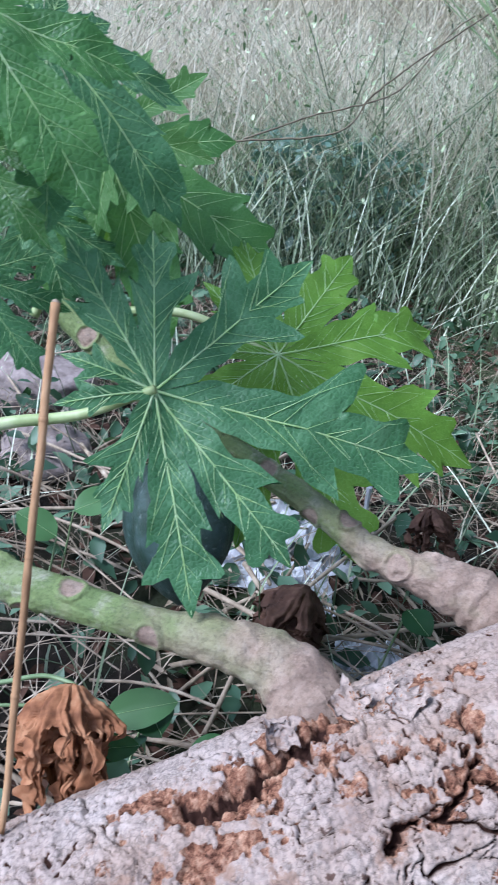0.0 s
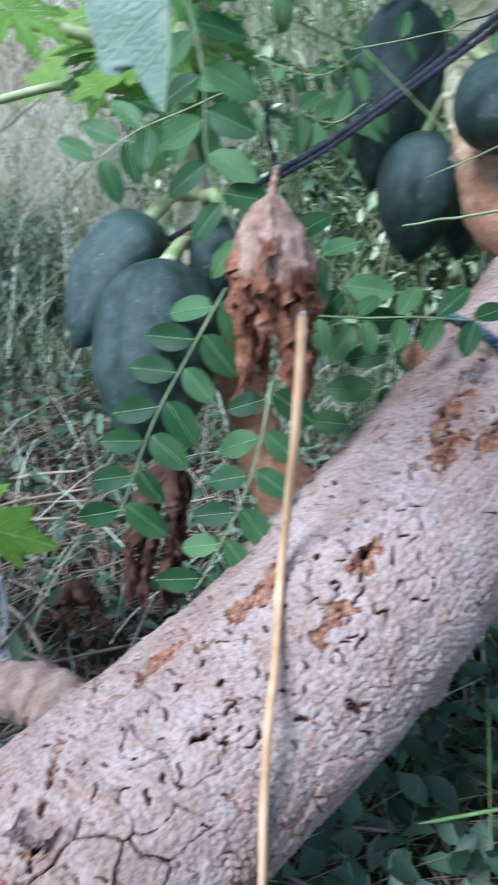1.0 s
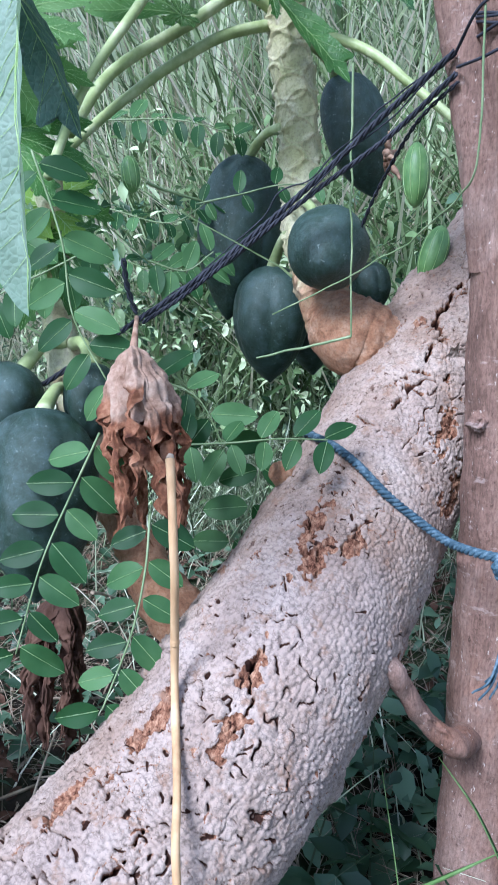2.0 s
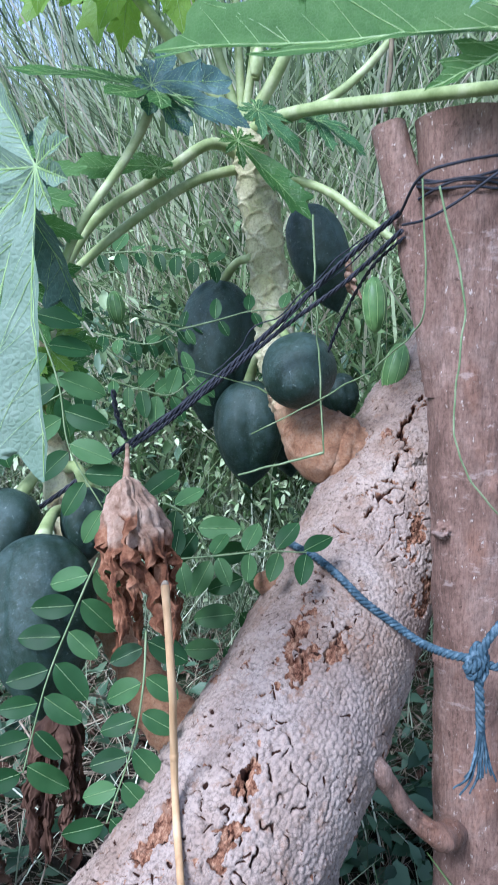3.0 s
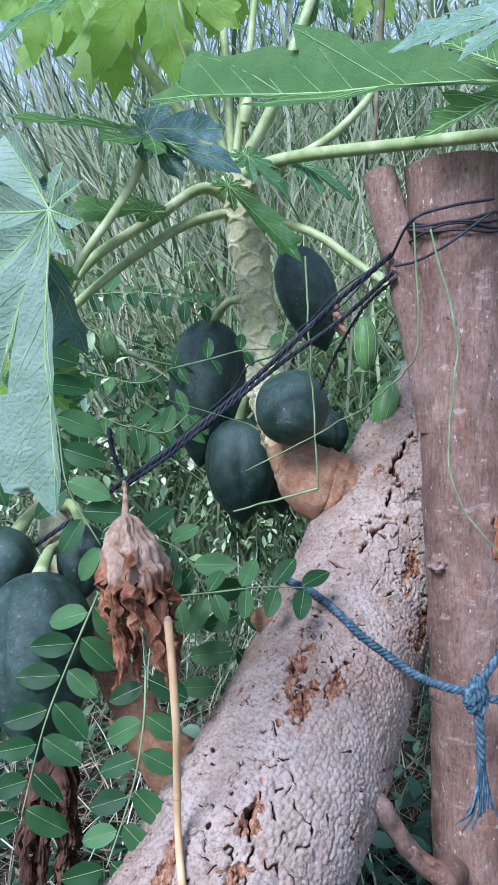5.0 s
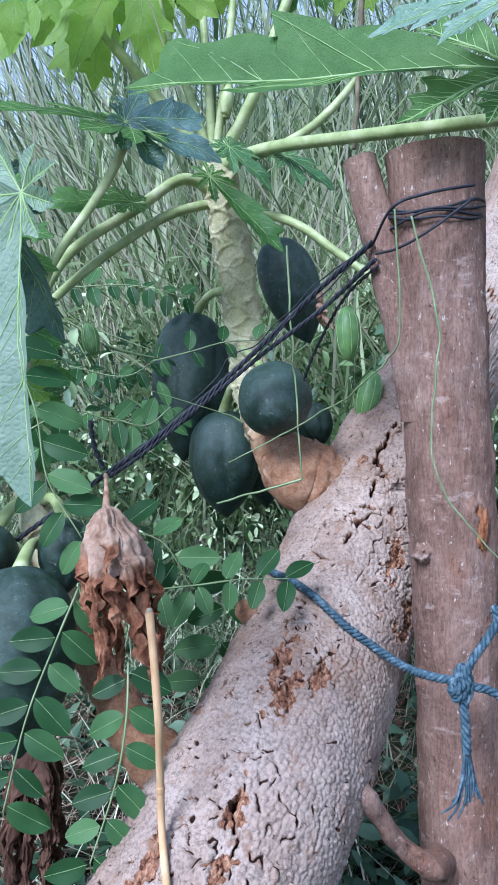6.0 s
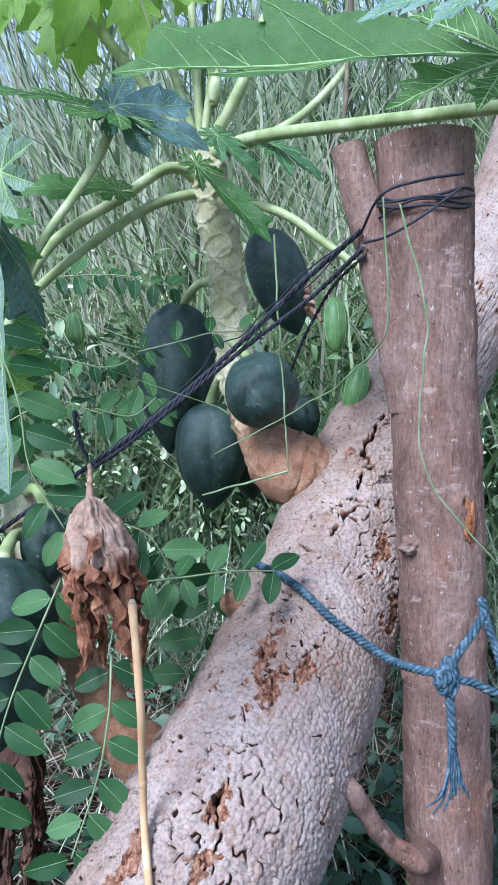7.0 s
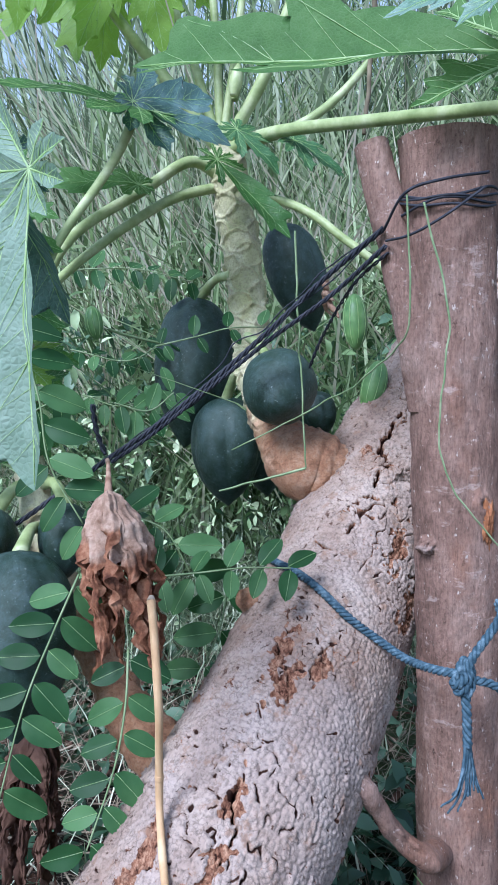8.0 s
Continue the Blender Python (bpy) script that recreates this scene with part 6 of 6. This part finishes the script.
def scatter_leaves(name, mat, label, category, count, place, low, high, size, seed, narrow=0.5, flat=0.6):
    """Many small pointed leaves on the ground or on low weeds, as one mesh."""
    g = np.random.default_rng(seed)
    xy = place(g, count)
    n = len(xy)
    z = ground_z(xy[:, 0], xy[:, 1]) + g.uniform(low, high, n)
    ln = size * g.uniform(0.5, 1.4, n)
    az = g.uniform(0, 2 * np.pi, n)
    pitch = g.normal(0, flat, n)
    x = np.column_stack([np.cos(az) * np.cos(pitch), np.sin(az) * np.cos(pitch), np.sin(pitch)])
    y = np.column_stack([-np.sin(az), np.cos(az), g.normal(0, 0.35, n)])
    nz = np.cross(x, y)
    c = np.column_stack([xy, z])
    w = ln * narrow
    rows = []
    for t, h in ((0, 0.02), (0.3, 0.42), (0.62, 0.45), (1.0, 0.02)):
        mid = c + x * (t * ln)[:, None] - nz * (0.18 * ln * t * t)[:, None]
        for sgn in (-1, 0, 1):
            rows.append(mid + sgn * y * (w * h)[:, None] + abs(sgn) * nz * (w * h * 0.35)[:, None])
    v = np.stack(rows, 1).reshape(-1, 3)
    base = np.arange(n)[:, None] * 12
    quads = np.concatenate([base + np.array([[3 * r + k, 3 * r + k + 1, 3 * r + k + 4, 3 * r + k + 3]]) for r in range(3) for k in range(2)], 0)
    me = bpy.data.meshes.new(name)
    me.vertices.add(len(v))
    me.vertices.foreach_set("co", v.ravel())
    me.loops.add(quads.size)
    me.loops.foreach_set("vertex_index", quads.ravel().astype(np.int32))
    me.polygons.add(len(quads))
    me.polygons.foreach_set("loop_start", np.arange(0, quads.size, 4, dtype=np.int32))
    me.polygons.foreach_set("use_smooth", np.ones(len(quads), bool))
    me.update(calc_edges=True)
    me.materials.append(mat)
    return tagged(new(name, me), label, category, kind="stuff")


BLUISH = mat_leaf("bluish_leaf", (0.05, 0.10, 0.07), (0.09, 0.16, 0.12), (0.17, 0.25, 0.20), (0.16, 0.30, 0.14), 0.45, 0.4, 3, 0.3, 0.0, True)
# near-black stops of these two again paint gap shade onto random leaves and blades
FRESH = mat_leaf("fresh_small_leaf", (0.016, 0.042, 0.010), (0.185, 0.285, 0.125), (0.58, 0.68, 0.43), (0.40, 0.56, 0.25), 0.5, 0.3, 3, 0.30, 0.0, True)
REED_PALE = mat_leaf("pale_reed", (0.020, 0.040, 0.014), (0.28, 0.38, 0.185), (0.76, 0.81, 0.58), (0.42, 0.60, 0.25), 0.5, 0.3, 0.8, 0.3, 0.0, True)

# ---------------------------------------------------------------- grass and reeds
def blades(name, mat, label, category, count, place, height, width, lean, seed, segs=4, curl=0.5):
    """Many curved blades of grass as one mesh. place(rng, n) gives x, y; height(rng, n) gives metres."""
    rng = np.random.default_rng(seed)
    xy = place(rng, count)
    hgt = height(rng, len(xy))
    n = len(xy)
    az = rng.uniform(0, 2 * np.pi, n)
    tilt = np.minimum(np.abs(rng.normal(0, lean, n)), 0.9)
    w = width * rng.uniform(0.6, 1.4, n)
    bend = rng.uniform(0.2, 1, n) * curl
    z0 = ground_z(xy[:, 0], xy[:, 1]) - 0.01
    d = np.column_stack([np.cos(az), np.sin(az)])
    face = az + np.pi / 2 + rng.normal(0, 0.5, n)
    side = np.column_stack([np.cos(face), np.sin(face), np.zeros(n)])
    t = np.linspace(0, 1, segs + 1)
    rows = []
    for k in t:
        off = hgt * (np.tan(tilt) * k + bend * k ** 2.2 * 0.6)
        z = hgt * k * (1 - 0.35 * bend * k)
        c = np.column_stack([xy[:, 0] + d[:, 0] * off, xy[:, 1] + d[:, 1] * off, z0 + z])
        half = (w * (1 - k) ** 0.7 * 0.5 + 0.0003)[:, None] * side
        rows.append(np.stack([c - half, c + half], 1))
    v = np.stack(rows, 1).reshape(-1, 3)
    base = np.arange(n)[:, None] * (2 * (segs + 1))
    quads = np.concatenate([base + np.array([[2 * k, 2 * k + 1, 2 * k + 3, 2 * k + 2]]) for k in range(segs)], 0)
    me = bpy.data.meshes.new(name)
    me.vertices.add(len(v))
    me.vertices.foreach_set("co", v.ravel())
    me.loops.add(quads.size)
    me.loops.foreach_set("vertex_index", quads.ravel().astype(np.int32))
    me.polygons.add(len(quads))
    me.polygons.foreach_set("loop_start", np.arange(0, quads.size, 4, dtype=np.int32))
    me.polygons.foreach_set("use_smooth", np.ones(len(quads), bool))
    me.update(calc_edges=True)
    me.materials.append(mat)
    return tagged(new(name, me), label, category, kind="stuff")


def sector(near, far, left, right, power=0.5):
    """Places between two distances and two bearings (degrees to the right of +y) from the clearing's edge."""
    def place(rng, n):
        r = np.sqrt(rng.uniform(near ** 2, far ** 2, n)) if power == 0.5 else near + (far - near) * rng.uniform(0, 1, n) ** power
        b = np.radians(rng.uniform(left, right, n))
        return np.column_stack([0.15 + r * np.sin(b), r * np.cos(b)])
    return place


blades("meadow_grass", GRASS, "fine pale green grass growing thick behind the tree", "grass", 20000, sector(2.7, 5.5, -32, 88), lambda g, n: g.uniform(0.2, 0.85, n), 0.0060, 0.50, 71, 4, 0.9)
blades("meadow_grass", DRYGRASS, "tall dry straw-coloured grass behind the clearing", "grass", 15000, sector(3.6, 7.0, -34, 9), lambda g, n: g.uniform(0.5, 1.4, n), 0.0065, 0.45, 72, 4, 0.8)
blades("meadow_grass", DRYGRASS, "dry stems among the green grass", "grass", 6500, sector(3.4, 6.5, 4, 36), lambda g, n: g.uniform(0.5, 1.4, n), 0.0065, 0.5, 80, 4, 0.8)
blades("meadow_grass", GRASS, "green grass standing thick beside the dry grass", "grass", 6000, sector(3.4, 6.0, 4, 36), lambda g, n: g.uniform(0.4, 1.3, n), 0.010, 0.45, 81, 5, 1.0)
blades("meadow_grass", GRASS, "low green grass between the tree and the reeds", "grass", 9000, sector(2.2, 3.6, 25, 88), lambda g, n: g.uniform(0.12, 0.5, n), 0.0045, 0.55, 73, 4, 1.0)
blades("meadow_grass", FRESH, "arching broad green blades among the finer grass", "grass", 4500, sector(3.2, 5.0, -32, 30), lambda g, n: g.uniform(0.3, 0.8, n), 0.009, 0.5, 78, 5, 1.2)
blades("reeds", FRESH, "broad yellow green blades before the reeds", "reeds", 3200, sector(2.9, 4.3, 27, 86), lambda g, n: g.uniform(0.7, 2.2, n), 0.020, 0.30, 79, 6, 1.0)
blades("reeds", GRASS, "tall green reeds closing the view", "reeds", 7500, sector(4.2, 7.5, 23, 88), lambda g, n: g.uniform(1.4, 4.4, n), 0.030, 0.22, 74, 6, 0.9)
blades("reeds", REED_PALE, "pale bluish reeds among the green ones", "reeds", 7000, sector(3.8, 7.0, 23, 88), lambda g, n: g.uniform(1.0, 4.2, n), 0.024, 0.26, 77, 6, 0.9)
blades("reeds", DRYGRASS, "dead pale stalks leaning among the reeds", "reeds", 6500, sector(3.2, 6.5, 22, 88), lambda g, n: g.uniform(0.6, 2.6, n), 0.012, 0.55, 75, 4, 0.4)
blades("reeds", GRASS, "far wall of tall grass beyond the meadow", "reeds", 14000, sector(7.0, 9.5, 16, 92), lambda g, n: g.uniform(1.6, 5.0, n), 0.035, 0.2, 76, 4, 0.6)
blades("meadow_grass", DRYGRASS, "tall pale dry grass far behind the clearing", "grass", 10000, sector(6.5, 9.5, -42, 16), lambda g, n: g.uniform(1.0, 3.2, n), 0.020, 0.3, 82, 4, 0.7)


scatter_leaves("leaf_litter", DEADDARK, "dark dead leaves littering the soil", "leaf litter", 5200, sector(0.35, 3.2, -45, 75), 0.0, 0.02, 0.045, 91, 0.4, 0.35)
scatter_leaves("leaf_litter", STRAW, "pale dry leaf scraps littering the soil", "leaf litter", 2600, sector(0.35, 2.9, -45, 75), 0.005, 0.03, 0.04, 92, 0.16, 0.3)
scatter_leaves("ground_weeds", WEED, "low dark green weeds with oval leaves", "weeds", 4600, sector(1.35, 3.0, -40, 75), 0.01, 0.10, 0.05, 93, 0.5, 0.5)
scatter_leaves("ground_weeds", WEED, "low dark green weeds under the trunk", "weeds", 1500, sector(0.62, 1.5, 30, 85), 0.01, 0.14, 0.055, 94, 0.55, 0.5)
scatter_leaves("ground_weeds", WEED, "scattered green seedlings in the litter", "weeds", 420, sector(0.55, 1.4, -40, 30), 0.02, 0.10, 0.05, 95, 0.5, 0.5)
scatter_leaves("bush_leaves", BLUISH, "bluish green bush among the grass", "bush", 2000, sector(3.1, 3.8, 0, 12), 0.05, 0.55, 0.05, 96, 0.55, 0.7)
# dark leaves standing in for the shaded gaps behind the tree
scatter_leaves("bush_leaves", WEED, "leafy undergrowth before the reeds, coloured dark for shaded gaps", "bush", 8000, sector(3.2, 4.6, 16, 86), 0.05, 1.0, 0.075, 97, 0.42, 0.8)
scatter_leaves("bush_leaves", FRESH, "small bright green leaves of the undergrowth", "bush", 11000, sector(2.3, 3.6, 18, 84), 0.1, 0.85, 0.032, 101, 0.42, 0.8)
scatter_leaves("bush_leaves", FRESH, "small pale green leaves among the grass", "bush", 6000, sector(3.0, 4.8, -32, 24), 0.1, 1.0, 0.030, 102, 0.35, 0.8)
blades("litter_straw", STRAW, "fine dry straw strewn over the litter", "straw", 6000, sector(0.4, 2.7, -45, 70), lambda g, n: g.uniform(0.05, 0.22, n), 0.0017, 1.2, 98, 3, 1.6)
blades("sparse_grass", GRASS, "thin green blades growing through the litter", "grass", 900, sector(0.45, 2.2, -45, 75), lambda g, n: g.uniform(0.08, 0.30, n), 0.004, 0.5, 99, 4, 0.9)

scatter_leaves("bush_leaves", FRESH, "leafy green climbers among the grass blades", "bush", 2600, sector(2.5, 3.5, 24, 78), 0.2, 1.45, 0.060, 103, 0.5, 0.6)
# more dark leaves, painting depth and shade between the blades
scatter_leaves("bush_leaves", WEED, "broad leaves coloured dark for shade deep in the grass", "bush", 4200, sector(2.7, 3.7, 24, 78), 0.1, 1.15, 0.070, 104, 0.5, 0.6)
